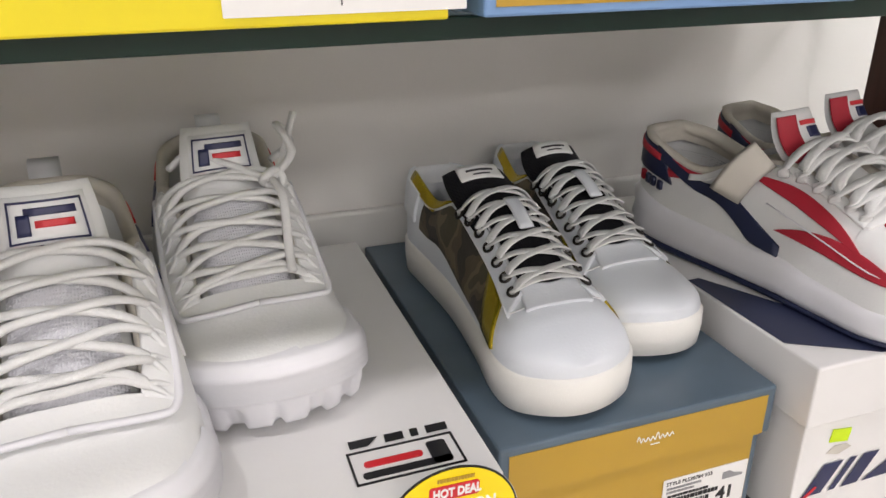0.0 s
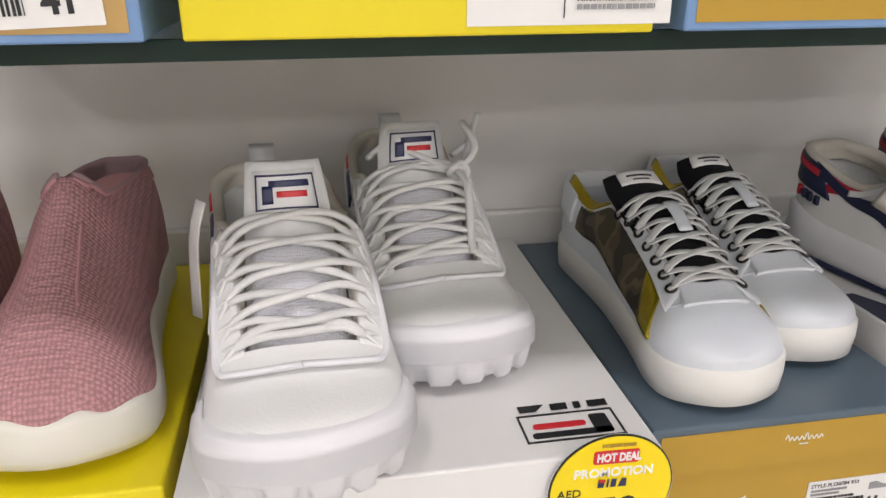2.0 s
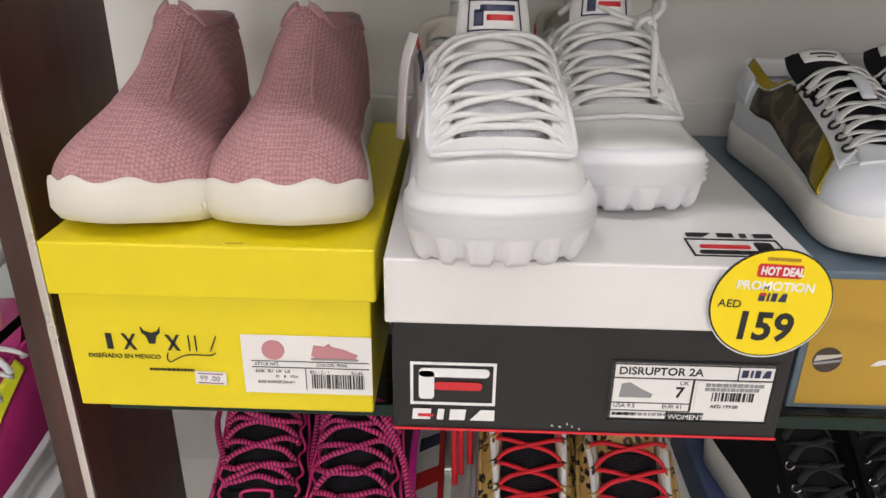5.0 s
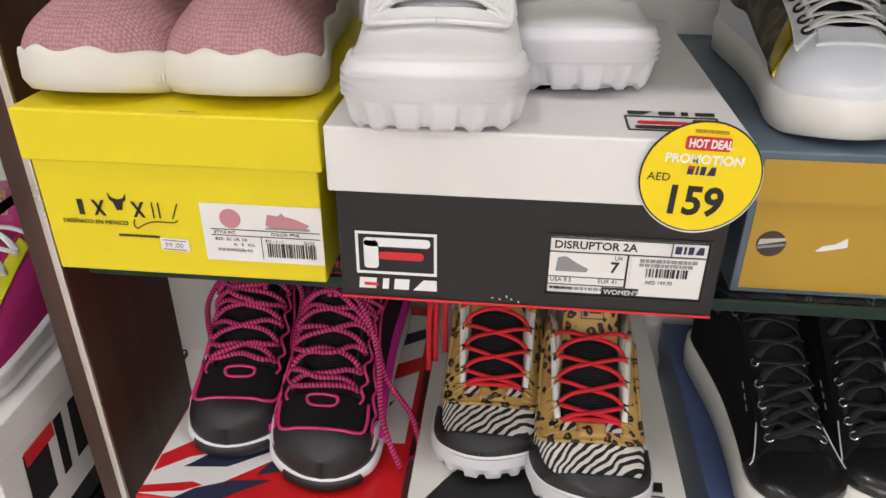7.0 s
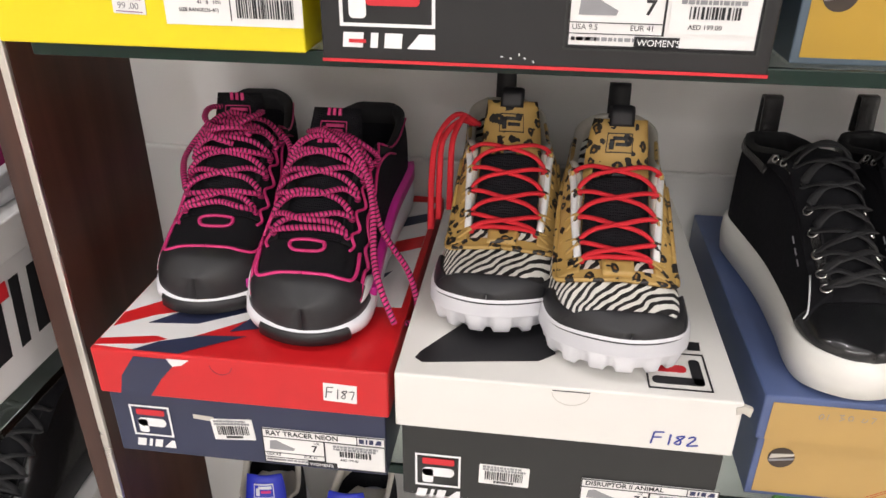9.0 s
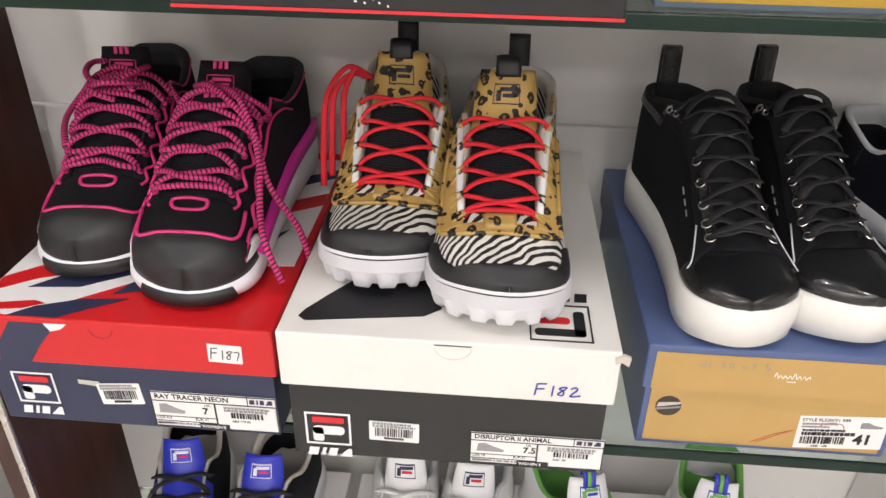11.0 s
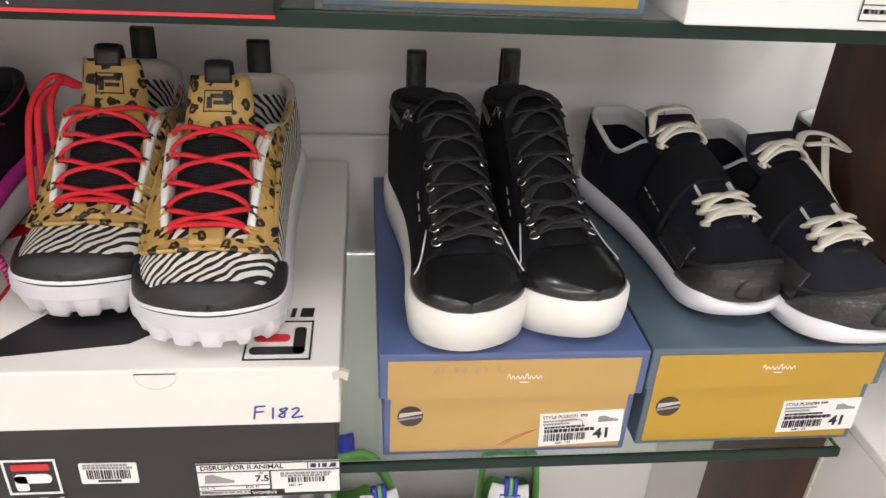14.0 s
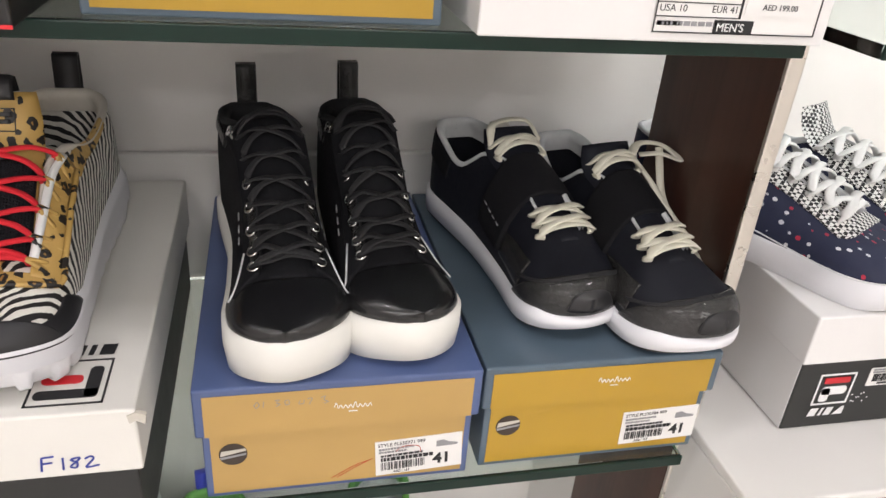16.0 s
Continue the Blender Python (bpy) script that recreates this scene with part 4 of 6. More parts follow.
stick(cover, "thumb_slit", rects([(0, 0.026, 0, 0.0005)]), INK, 0.112, -0.0002, h - 0.003, parent=cover)
scrawl(cover, [[(a * 1.35, b * 1.05) for a, b in q] for q in F_ + ONE + EIGHT + TWO], 0.184, -0.0004, h - 0.042, BLUEPEN, 0.0007)
stick(cover, "torn_corner", poly([(0, 0), (0.006, 0.002), (0.011, 0.0), (0.010, -0.007), (0.005, -0.004), (0.001, -0.006)], 0.003), CARD, w - 0.005, 0.002, h - 0.004, parent=cover)
p_mark(top, 0.014, FB, 0.0115, 0.035, WHITEP, REDP)
store_sticker(top, 0.063, FB, 0.020, 0.038, 0.019, 61, 1)
spec_label(top, 0.140, FB, 0.004, 0.100, 0.031, "DISRUPTOR II ANIMAL", "7.5", "WOMEN'S", "AED 199", 62)

# boxes on the highest shelf
for label, a, b, m, fm in (("pale blue and mustard cardboard shoe box", -0.494, -0.293, SKYC, TANC), ("pale blue and mustard cardboard shoe box", -0.067, 0.134, SKYC, GOLDC)):
    top, *_ = banded_box(label, a, b, -0.007, S0 + 0.0005, S0 + 0.105, 0.036, 0.28, m, fm, 0.118, 0.005, "STYLE PLS30784", 70, -2)
# out of view, added to keep lamp light off the wall below its right end
shoe_box("unseen white shoe box added on the top shelf as a light blocker", 0.148, 0.372, -0.004, S0 + 0.0005, S0 + 0.12, 0.04, 0.30, WHITEC, WHITEC)
top, body, cover, w, h = shoe_box("bright yellow cardboard shoe box on the top shelf", -0.286, -0.074, -0.007, S0 + 0.0005, S0 + 0.13, 0.037, 0.28, YELLOW, YELLOW)
lab = part("size_label", rounded(0, 0.093, 0, 0.045, 0.0004), PAPER, top, "white size label", m=pose(0.122, FB, 0.004))
part("barcode", bars(12, 0.036, 0.011, 30), INK, lab, m=pose(0.049, -0.0007, 0.010))
part("digits", lines(12, 0.036, [(0, 0.0022, 1.0)]), GREYINK, lab, m=pose(0.049, -0.0007, 0.0065))
part("small_print", lines(13, 0.03, [(0, 0.002, 1.0)]), GREYINK, lab, m=pose(0.008, -0.0007, 0.013))
part("rule", rects([(0.0, 0.0004, 0.003, 0.025)]), INK, lab, m=pose(0.043, -0.0007, 0))
stick(top, "price_sticker", rounded(0, 0.021, 0, 0.010, 0.0005), PAPER, 0.094, FB, 0.018, "small white price sticker", 2)

# round promotion tag clipped to the white lid
tag = thing("price_tag", "round yellow promotion price tag on a box lid", "price tag", pose(-0.0842, -0.0200, 1.4432, 0, 2, 0))
part("card", disc(0, 0, 0.0362, 0.0012, 64), WHITEP, tag, "white card backing", m=pose(0.0004, 0.0014, -0.0012))
part("border", disc(0, 0, 0.0358, 0.0008, 64), INK, tag)
part("face", disc(0, 0, 0.0348, 0.0008, 64), TAGY, tag, m=pose(0, -0.0004, 0))
part("deal_block", rounded(-0.0125, 0.0135, 0.0178, 0.0262, 0.0016, 0.0005), REDP, tag, m=pose(0, -0.0012, 0))
part("deal_words", words("HOT DEAL", 0.0072, squeeze=0.72, bold=0.00025), WHITEP, tag, m=pose(-0.0108, -0.0019, 0.0196))
part("tag_word", words("PROMOTION", 0.0078, squeeze=0.98, bold=0.0002), WHITEP, tag, m=pose(-0.0228, -0.0014, 0.0094))
part("wordmark", letters4(0.0165, 0.0055, 0.05), NAVYP, tag, m=pose(-0.0085, -0.0012, 0.0022))
part("wordmark_red", rects([(0, 0.0035, 0, 0.0015)]), REDP, tag, m=pose(-0.0080, -0.0019, 0.0062))
part("currency", words("AED", 0.0072), INK, tag, m=pose(-0.0310, -0.0014, -0.0030))
part("price", words("159", 0.0262, squeeze=0.92, bold=0.0007), INK, tag, m=pose(-0.0195, -0.0014, -0.0238))
part("small_print", lines(8, 0.019, [(0, 0.002, 1.0)]), GOLDC, tag, m=pose(-0.0085, -0.0014, 0.0285))


# ---- shoe materials ----
def nodes_of(m):
    nt = m.node_tree
    return nt, nt.nodes["Principled BSDF"]


def pattern(name, base, rough, build, bump=0.0):
    """A material whose colour comes from build(node tree, coordinate socket) -> colour socket."""
    m = mat(name, base, rough, bump=bump)
    nt, bs = nodes_of(m)
    tc = nt.nodes.new("ShaderNodeTexCoord")
    nt.links.new(build(nt, tc.outputs["Object"]), bs.inputs["Base Color"])
    return m


def ramp_of(nt, socket, stops, hard=True):
    r = nt.nodes.new("ShaderNodeValToRGB")
    r.color_ramp.interpolation = "CONSTANT" if hard else "LINEAR"
    while len(r.color_ramp.elements) < len(stops):
        r.color_ramp.elements.new(0.5)
    for e, (p, c) in zip(r.color_ramp.elements, stops):
        e.position, e.color = p, (*c, 1)
    nt.links.new(socket, r.inputs[0])
    return r.outputs[0]


def warped(nt, co, scale, amount):
    n = nt.nodes.new("ShaderNodeTexNoise")
    n.inputs["Scale"].default_value = scale
    nt.links.new(co, n.inputs["Vector"])
    mx = nt.nodes.new("ShaderNodeVectorMath")
    mx.operation = "MULTIPLY_ADD"
    mx.inputs[1].default_value = (amount, amount, amount)
    nt.links.new(n.outputs["Color"], mx.inputs[0])
    nt.links.new(co, mx.inputs[2])
    return mx.outputs[0]


def leopard(nt, co):
    v = nt.nodes.new("ShaderNodeTexVoronoi")
    v.inputs["Scale"].default_value, v.inputs["Randomness"].default_value = 98, 1
    nt.links.new(warped(nt, co, 140, 0.009), v.inputs["Vector"])
    return ramp_of(nt, v.outputs["Distance"], [(0, (0.30, 0.16, 0.04)), (0.16, (0.012, 0.010, 0.009)), (0.41, (0.47, 0.30, 0.09)), (0.9, (0.53, 0.35, 0.12))])


def zebra(nt, co):
    w = nt.nodes.new("ShaderNodeTexWave")
    w.inputs["Scale"].default_value, w.inputs["Distortion"].default_value, w.inputs["Detail"].default_value = 66, 4.5, 1.5
    w.inputs["Detail Scale"].default_value = 0.9
    mp = nt.nodes.new("ShaderNodeMapping")
    mp.inputs["Rotation"].default_value = (0.3, 0.5, 0.9)
    nt.links.new(co, mp.inputs[0])
    nt.links.new(mp.outputs[0], w.inputs["Vector"])
    return ramp_of(nt, w.outputs["Fac"], [(0, (0.012, 0.011, 0.011)), (0.47, (0.72, 0.70, 0.64))])


def camo(nt, co):
    n = nt.nodes.new("ShaderNodeTexNoise")
    n.inputs["Scale"].default_value, n.inputs["Detail"].default_value = 34, 1.5
    nt.links.new(co, n.inputs["Vector"])
    return ramp_of(nt, n.outputs["Fac"], [(0, (0.035, 0.03, 0.022)), (0.44, (0.085, 0.068, 0.04)), (0.53, (0.14, 0.105, 0.06)), (0.6, (0.06, 0.055, 0.03))])


def checks(nt, co):
    c = nt.nodes.new("ShaderNodeTexChecker")
    c.inputs["Scale"].default_value = 320
    c.inputs[1].default_value, c.inputs[2].default_value = (0.7, 0.7, 0.68, 1), (0.012, 0.012, 0.014, 1)
    nt.links.new(co, c.inputs[0])
    return c.outputs[0]


def flecks(nt, co):
    v = nt.nodes.new("ShaderNodeTexVoronoi")
    v.inputs["Scale"].default_value = 95
    mp = nt.nodes.new("ShaderNodeMapping")
    mp.inputs["Scale"].default_value = (2.2, 1, 1)
    nt.links.new(co, mp.inputs[0])
    nt.links.new(mp.outputs[0], v.inputs["Vector"])
    mark = ramp_of(nt, v.outputs["Color"], [(0, (0.6, 0.6, 0.62)), (0.5, (0.4, 0.02, 0.05))])
    spot = ramp_of(nt, v.outputs["Distance"], [(0, (1, 1, 1)), (0.22, (0, 0, 0))])
    mx = nt.nodes.new("ShaderNodeMix")
    mx.data_type = "RGBA"
    nt.links.new(spot, mx.inputs["Factor"])
    mx.inputs["A"].default_value = (0.012, 0.016, 0.045, 1)
    nt.links.new(mark, mx.inputs["B"])
    return mx.outputs["Result"]


def twist(nt, co):
    a = nt.nodes.new("ShaderNodeAttribute")
    a.attribute_name = "run"
    w = nt.nodes.new("ShaderNodeMath")
    w.operation = "MULTIPLY"
    w.inputs[1].default_value = 1 / 0.0035
    nt.links.new(a.outputs["Fac"], w.inputs[0])
    f = nt.nodes.new("ShaderNodeMath")
    f.operation = "FRACT"
    nt.links.new(w.outputs[0], f.inputs[0])
    return ramp_of(nt, f.outputs[0], [(0, (0.012, 0.010, 0.012)), (0.36, (0.62, 0.03, 0.19))])


def knit(m, scale=420, strength=0.6, kind="cells", gap_shade=0.0):
    """Adds a woven relief to a material, with optional painted shade in its gaps."""
    nt, bs = nodes_of(m)
    tc = nt.nodes.new("ShaderNodeTexCoord")
    if kind == "cells":
        v = nt.nodes.new("ShaderNodeTexVoronoi")
        v.inputs["Scale"].default_value, v.inputs["Randomness"].default_value = scale, 0.25
    else:
        v = nt.nodes.new("ShaderNodeTexChecker")
        v.inputs["Scale"].default_value = scale
    nt.links.new(tc.outputs["Object"], v.inputs["Vector"])
    b = nt.nodes.new("ShaderNodeBump")
    b.inputs["Strength"].default_value, b.inputs["Distance"].default_value = strength, 0.0015
    nt.links.new(v.outputs["Distance" if kind == "cells" else "Fac"], b.inputs["Height"])
    b.invert = kind == "cells"
    nt.links.new(b.outputs[0], bs.inputs["Normal"])
    # shade between the stitches, multiplied into the base colour where the relief sinks
    if gap_shade:
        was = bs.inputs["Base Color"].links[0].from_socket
        gap_tone = ramp_of(nt, v.outputs["Distance"], [(0.30, (1, 1, 1)), (0.62, (1 - gap_shade, 1 - gap_shade, 1 - gap_shade))], False)
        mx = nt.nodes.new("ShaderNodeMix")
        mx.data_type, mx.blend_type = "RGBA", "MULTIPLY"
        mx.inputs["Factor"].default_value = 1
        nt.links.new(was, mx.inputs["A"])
        nt.links.new(gap_tone, mx.inputs["B"])
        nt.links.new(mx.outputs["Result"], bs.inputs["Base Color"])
    return m


PINKKNIT = knit(mat("dusty_pink_knit", (0.64, 0.335, 0.35), 0.85, vary=0.22, scale=330), 400, 1.0, gap_shade=0.32)
PINKRIB = mat("dusty_pink_rib", (0.54, 0.27, 0.285), 0.85, vary=0.1, scale=200, bump=0.3, bump_scale=900)
PINKIN = mat("pink_lining", (0.42, 0.28, 0.29), 0.9)
OFFWHITE = mat("off_white_foam", (0.74, 0.72, 0.64), 0.6, vary=0.06, scale=60, bump=0.08)
WHITELEATHER = mat("white_leather", (0.77, 0.775, 0.77), 0.42, vary=0.05, scale=40, bump=0.12, bump_scale=520)
COOLLEATHER = mat("cool_white_leather", (0.70, 0.73, 0.77), 0.36, vary=0.05, scale=40, bump=0.1, bump_scale=520)
WHITERUBBER = mat("white_rubber", (0.76, 0.76, 0.79), 0.5, vary=0.06, scale=50, bump=0.06)
CREAMRUBBER = knit(mat("cream_white_rubber", (0.76, 0.75, 0.71), 0.5, vary=0.05, scale=50), 260, 0.35, "check")
PLAINCREAM = mat("smooth_cream_rubber", (0.76, 0.75, 0.70), 0.45, vary=0.06, scale=50, bump=0.05)
WHITELACE = mat("white_lace", (0.80, 0.80, 0.79), 0.8, vary=0.1, scale=700, bump=0.5, bump_scale=1800)
IVORYLACE = mat("ivory_lace", (0.77, 0.74, 0.62), 0.8, vary=0.1, scale=700, bump=0.5, bump_scale=1800)
BLACKLACE = mat("black_lace", (0.020, 0.020, 0.022), 0.75, vary=0.3, scale=700, bump=0.5, bump_scale=1800)
REDLACE = mat("red_lace", (0.72, 0.016, 0.03), 0.7, vary=0.1, scale=700, bump=0.5, bump_scale=1800)
ROPE = pattern("black_and_pink_rope_lace", (0.6, 0.03, 0.2), 0.7, twist)
MESHWHITE = knit(mat("white_mesh_fabric", (0.70, 0.70, 0.74), 0.85, vary=0.1, scale=200), 700, 0.5)
BEIGEIN = mat("beige_lining", (0.60, 0.56, 0.49), 0.9, vary=0.1, scale=200)
WHITEIN = mat("pale_grey_lining", (0.66, 0.67, 0.68), 0.85, vary=0.1, scale=200)
BLACKIN = mat("black_lining", (0.015, 0.015, 0.016), 0.9)
BLACKMESH = knit(mat("black_mesh_fabric", (0.009, 0.009, 0.012), 0.8, spec=0.25, vary=0.3, scale=200), 600, 0.6)
BLACKSUEDE = mat("black_suede", (0.008, 0.008, 0.010), 0.8, spec=0.2, vary=0.35, scale=300, bump=0.2, bump_scale=900)
BLACKLEATHER = mat("glossy_black_leather", (0.010, 0.010, 0.011), 0.24, vary=0.2, scale=60, bump=0.16, bump_scale=150, coat=0.3)
PEBBLE = mat("pebbled_black_leather", (0.022, 0.021, 0.021), 0.24, vary=0.5, scale=500, bump=1.0, bump_scale=520, coat=0.3)
DARKRUBBER = mat("dark_grey_rubber", (0.014, 0.014, 0.016), 0.45, vary=0.2, scale=60, bump=0.05)
NAVYFAB = mat("navy_black_nylon", (0.007, 0.008, 0.014), 0.65, spec=0.3, vary=0.3, scale=250, bump=0.2, bump_scale=900)
HOTPINK = mat("hot_pink_trim", (0.68, 0.035, 0.20), 0.5, vary=0.1)
MAGENTA = mat("magenta_sole", (0.70, 0.03, 0.36), 0.45, vary=0.1)
SHOERED = mat("red_suede", (0.42, 0.012, 0.03), 0.6, vary=0.15, scale=200)
SHOENAVY = mat("navy_leather", (0.014, 0.02, 0.06), 0.45, vary=0.2)
GOLDFOIL = mat("gold_foil_leather", (0.55, 0.42, 0.03), 0.22, metal=0.85, vary=0.35, scale=60, bump=0.25, bump_scale=120)
LEOPARD = pattern("leopard_print_leather", (0.5, 0.3, 0.1), 0.5, leopard, 0.1)
ZEBRA = pattern("zebra_print_hair", (0.6, 0.6, 0.5), 0.6, zebra, 0.25)
CAMO = pattern("camouflage_canvas", (0.1, 0.08, 0.05), 0.6, camo, 0.15)
CHECKS = pattern("checkered_canvas", (0.5, 0.5, 0.5), 0.7, checks, 0.1)
FLECKS = pattern("navy_fleck_print_canvas", (0.02, 0.02, 0.05), 0.7, flecks, 0.1)
BERRY = mat("berry_suede", (0.36, 0.012, 0.13), 0.65, vary=0.15, scale=200)
ACID = mat("acid_yellow_leather", (0.60, 0.62, 0.02), 0.45, vary=0.1)
ROYAL = mat("royal_blue_satin", (0.03, 0.045, 0.50), 0.4, vary=0.1)
LIME = mat("lime_green_fabric", (0.16, 0.42, 0.09), 0.7, vary=0.15)
BRASS = mat("dark_eyelet_metal", (0.05, 0.045, 0.04), 0.3, metal=0.9)
STEELRING = mat("silver_eyelet_metal", (0.75, 0.74, 0.72), 0.22, metal=1.0)

# ---- shoe kinds ----
CHUNKY = dict(
    length=0.272, group="", toe_round=0.30, heel_round=0.14, lip=0.004,
    half=[(0, 0.037), (0.12, 0.040), (0.35, 0.043), (0.5, 0.046), (0.7, 0.049), (0.85, 0.049), (1, 0.045)],
    top=[(0, 0.128), (0.12, 0.122), (0.28, 0.112), (0.40, 0.121), (0.47, 0.113), (0.58, 0.087), (0.68, 0.064), (0.8, 0.055), (0.92, 0.051), (1, 0.043)],
    feather=[(0, 0.052), (0.3, 0.042), (0.6, 0.030), (0.8, 0.029), (1, 0.035)],
    spring=[(0, 0.004), (0.3, 0.0), (0.7, 0.0), (0.88, 0.002), (1, 0.007)],
    taper=[(0, 0.16), (0.35, 0.16), (0.55, 0.16), (0.75, 0.12), (1, 0.1)],
    square=[(0, 0.5), (0.35, 0.55), (0.6, 0.56), (0.8, 0.58), (1, 0.6)],
    flat=[(0, 0.35), (0.3, 0.45), (0.5, 0.66), (0.7, 0.66), (1, 0.6)],
    opening=[(0, 0.36), (0.2, 0.36), (0.33, 0.33), (0.42, 0.25), (0.49, 0.19), (0.58, 0.17), (0.665, 0.14)],
    tongue=(0.50, 0.445, 0.146), tongue_half=[(0, 0.029), (0.4, 0.027), (0.8, 0.0245), (1, 0.0215)])
TALL = dict(
    CHUNKY,
    top=[(0, 0.136), (0.12, 0.132), (0.26, 0.122), (0.36, 0.130), (0.46, 0.114), (0.58, 0.090), (0.68, 0.073), (0.8, 0.064), (0.92, 0.059), (1, 0.048)],
    opening=[(0, 0.36), (0.2, 0.36), (0.3, 0.32), (0.37, 0.22), (0.45, 0.165), (0.58, 0.145), (0.665, 0.12)],
    tongue=(0.43, 0.365, 0.156))
SOCK = dict(
    length=0.268, group="", toe_round=0.34, heel_round=0.16, lip=0.006,
    half=[(0, 0.028), (0.2, 0.030), (0.45, 0.038), (0.65, 0.048), (0.82, 0.050), (1, 0.045)],
    top=[(0, 0.146), (0.14, 0.148), (0.3, 0.152), (0.40, 0.149), (0.47, 0.128), (0.58, 0.103), (0.72, 0.083), (0.84, 0.069), (0.94, 0.056), (1, 0.040)],
    feather=[(0, 0.034), (0.5, 0.024), (0.75, 0.022), (1, 0.026)],
    spring=[(0, 0.004), (0.3, 0.0), (0.75, 0.0), (1, 0.008)],
    taper=[(0, 0.3), (0.25, 0.44), (0.45, 0.56), (0.6, 0.50), (0.8, 0.26), (1, 0.12)],
    square=[(0, 0.6), (0.5, 0.8), (0.75, 0.75), (1, 0.65)],
    flat=[(0, 0.42), (0.3, 0.5), (0.55, 0.85), (0.75, 0.8), (1, 0.7)],
    opening=[(0, 0.33), (0.2, 0.31), (0.31, 0.29), (0.38, 0.24), (0.405, 0.05)],
    tongue=(0.4, 0.3, 0.1), tongue_half=[(0, 0.02), (1, 0.02)])
COURT = dict(
    length=0.275, group="", toe_round=0.36, heel_round=0.14, lip=0.003,
    half=[(0, 0.034), (0.12, 0.035), (0.35, 0.036), (0.55, 0.042), (0.72, 0.0475), (0.86, 0.049), (1, 0.044)],
    top=[(0, 0.104), (0.1, 0.100), (0.24, 0.086), (0.34, 0.098), (0.45, 0.090), (0.57, 0.073), (0.66, 0.060), (0.78, 0.052), (0.9, 0.047), (1, 0.040)],
    feather=[(0, 0.030), (0.3, 0.027), (0.7, 0.025), (0.9, 0.027), (1, 0.030)],
    spring=[(0, 0.001), (0.3, 0.0), (0.8, 0.0), (1, 0.005)],
    taper=[(0, 0.2), (0.35, 0.3), (0.55, 0.3), (0.75, 0.15), (1, 0.1)],
    square=[(0, 0.5), (0.35, 0.6), (0.6, 0.62), (0.8, 0.6), (1, 0.6)],
    flat=[(0, 0.35), (0.3, 0.45), (0.5, 0.75), (0.7, 0.75), (1, 0.7)],
    opening=[(0, 0.36), (0.2, 0.36), (0.3, 0.32), (0.37, 0.2), (0.45, 0.14), (0.58, 0.12), (0.665, 0.09)],
    tongue=(0.41, 0.335, 0.122), tongue_half=[(0, 0.018), (0.4, 0.022), (0.8, 0.027), (1, 0.025)])
HIGH = dict(COURT, length=0.27,
    top=[(0, 0.130), (0.12, 0.130), (0.24, 0.131), (0.35, 0.131), (0.43, 0.115), (0.52, 0.092), (0.62, 0.068), (0.72, 0.057), (0.85, 0.052), (1, 0.045)],
    feather=[(0, 0.036), (0.3, 0.034), (0.7, 0.032), (1, 0.036)],
    taper=[(0, 0.1), (0.3, 0.28), (0.45, 0.36), (0.6, 0.3), (0.75, 0.15), (1, 0.1)],
    flat=[(0, 0.25), (0.24, 0.32), (0.4, 0.6), (0.55, 0.75), (0.75, 0.7), (1, 0.65)],
    opening=[(0, 0.36), (0.15, 0.35), (0.24, 0.29), (0.32, 0.21), (0.45, 0.17), (0.58, 0.155), (0.68, 0.125)],
    tongue=(0.33, 0.27, 0.176), tongue_half=[(0, 0.025), (0.5, 0.027), (1, 0.026)])
RUNNER = dict(COURT, length=0.272, toe_round=0.34,
    top=[(0, 0.114), (0.1, 0.108), (0.24, 0.088), (0.34, 0.105), (0.45, 0.096), (0.57, 0.078), (0.68, 0.063), (0.8, 0.054), (0.92, 0.048), (1, 0.038)],
    feather=[(0, 0.027), (0.3, 0.023), (0.7, 0.018), (1, 0.024)],
    spring=[(0, 0.004), (0.3, 0.0), (0.75, 0.0), (0.9, 0.004), (1, 0.011)],
    tongue=(0.41, 0.345, 0.118))
DAD = dict(CHUNKY, length=0.262,
    top=[(0, 0.112), (0.1, 0.106), (0.26, 0.090), (0.38, 0.108), (0.47, 0.104), (0.58, 0.090), (0.68, 0.077), (0.8, 0.067), (0.92, 0.058), (1, 0.044)],
    feather=[(0, 0.040), (0.3, 0.034), (0.6, 0.026), (0.8, 0.022), (1, 0.026)],
    tongue=(0.47, 0.40, 0.126))
NEONRUN = dict(CHUNKY, length=0.28,
    top=[(0, 0.134), (0.1, 0.130), (0.26, 0.116), (0.38, 0.124), (0.46, 0.116), (0.58, 0.093), (0.68, 0.070), (0.8, 0.057), (0.92, 0.049), (1, 0.036)],
    feather=[(0, 0.046), (0.3, 0.040), (0.6, 0.026), (0.85, 0.018), (1, 0.014)],
    tongue=(0.43, 0.35, 0.156))


def du_throat(extra=0.03):
    f = curve_of(CHUNKY["opening"])
    return lambda s: f(s) + extra


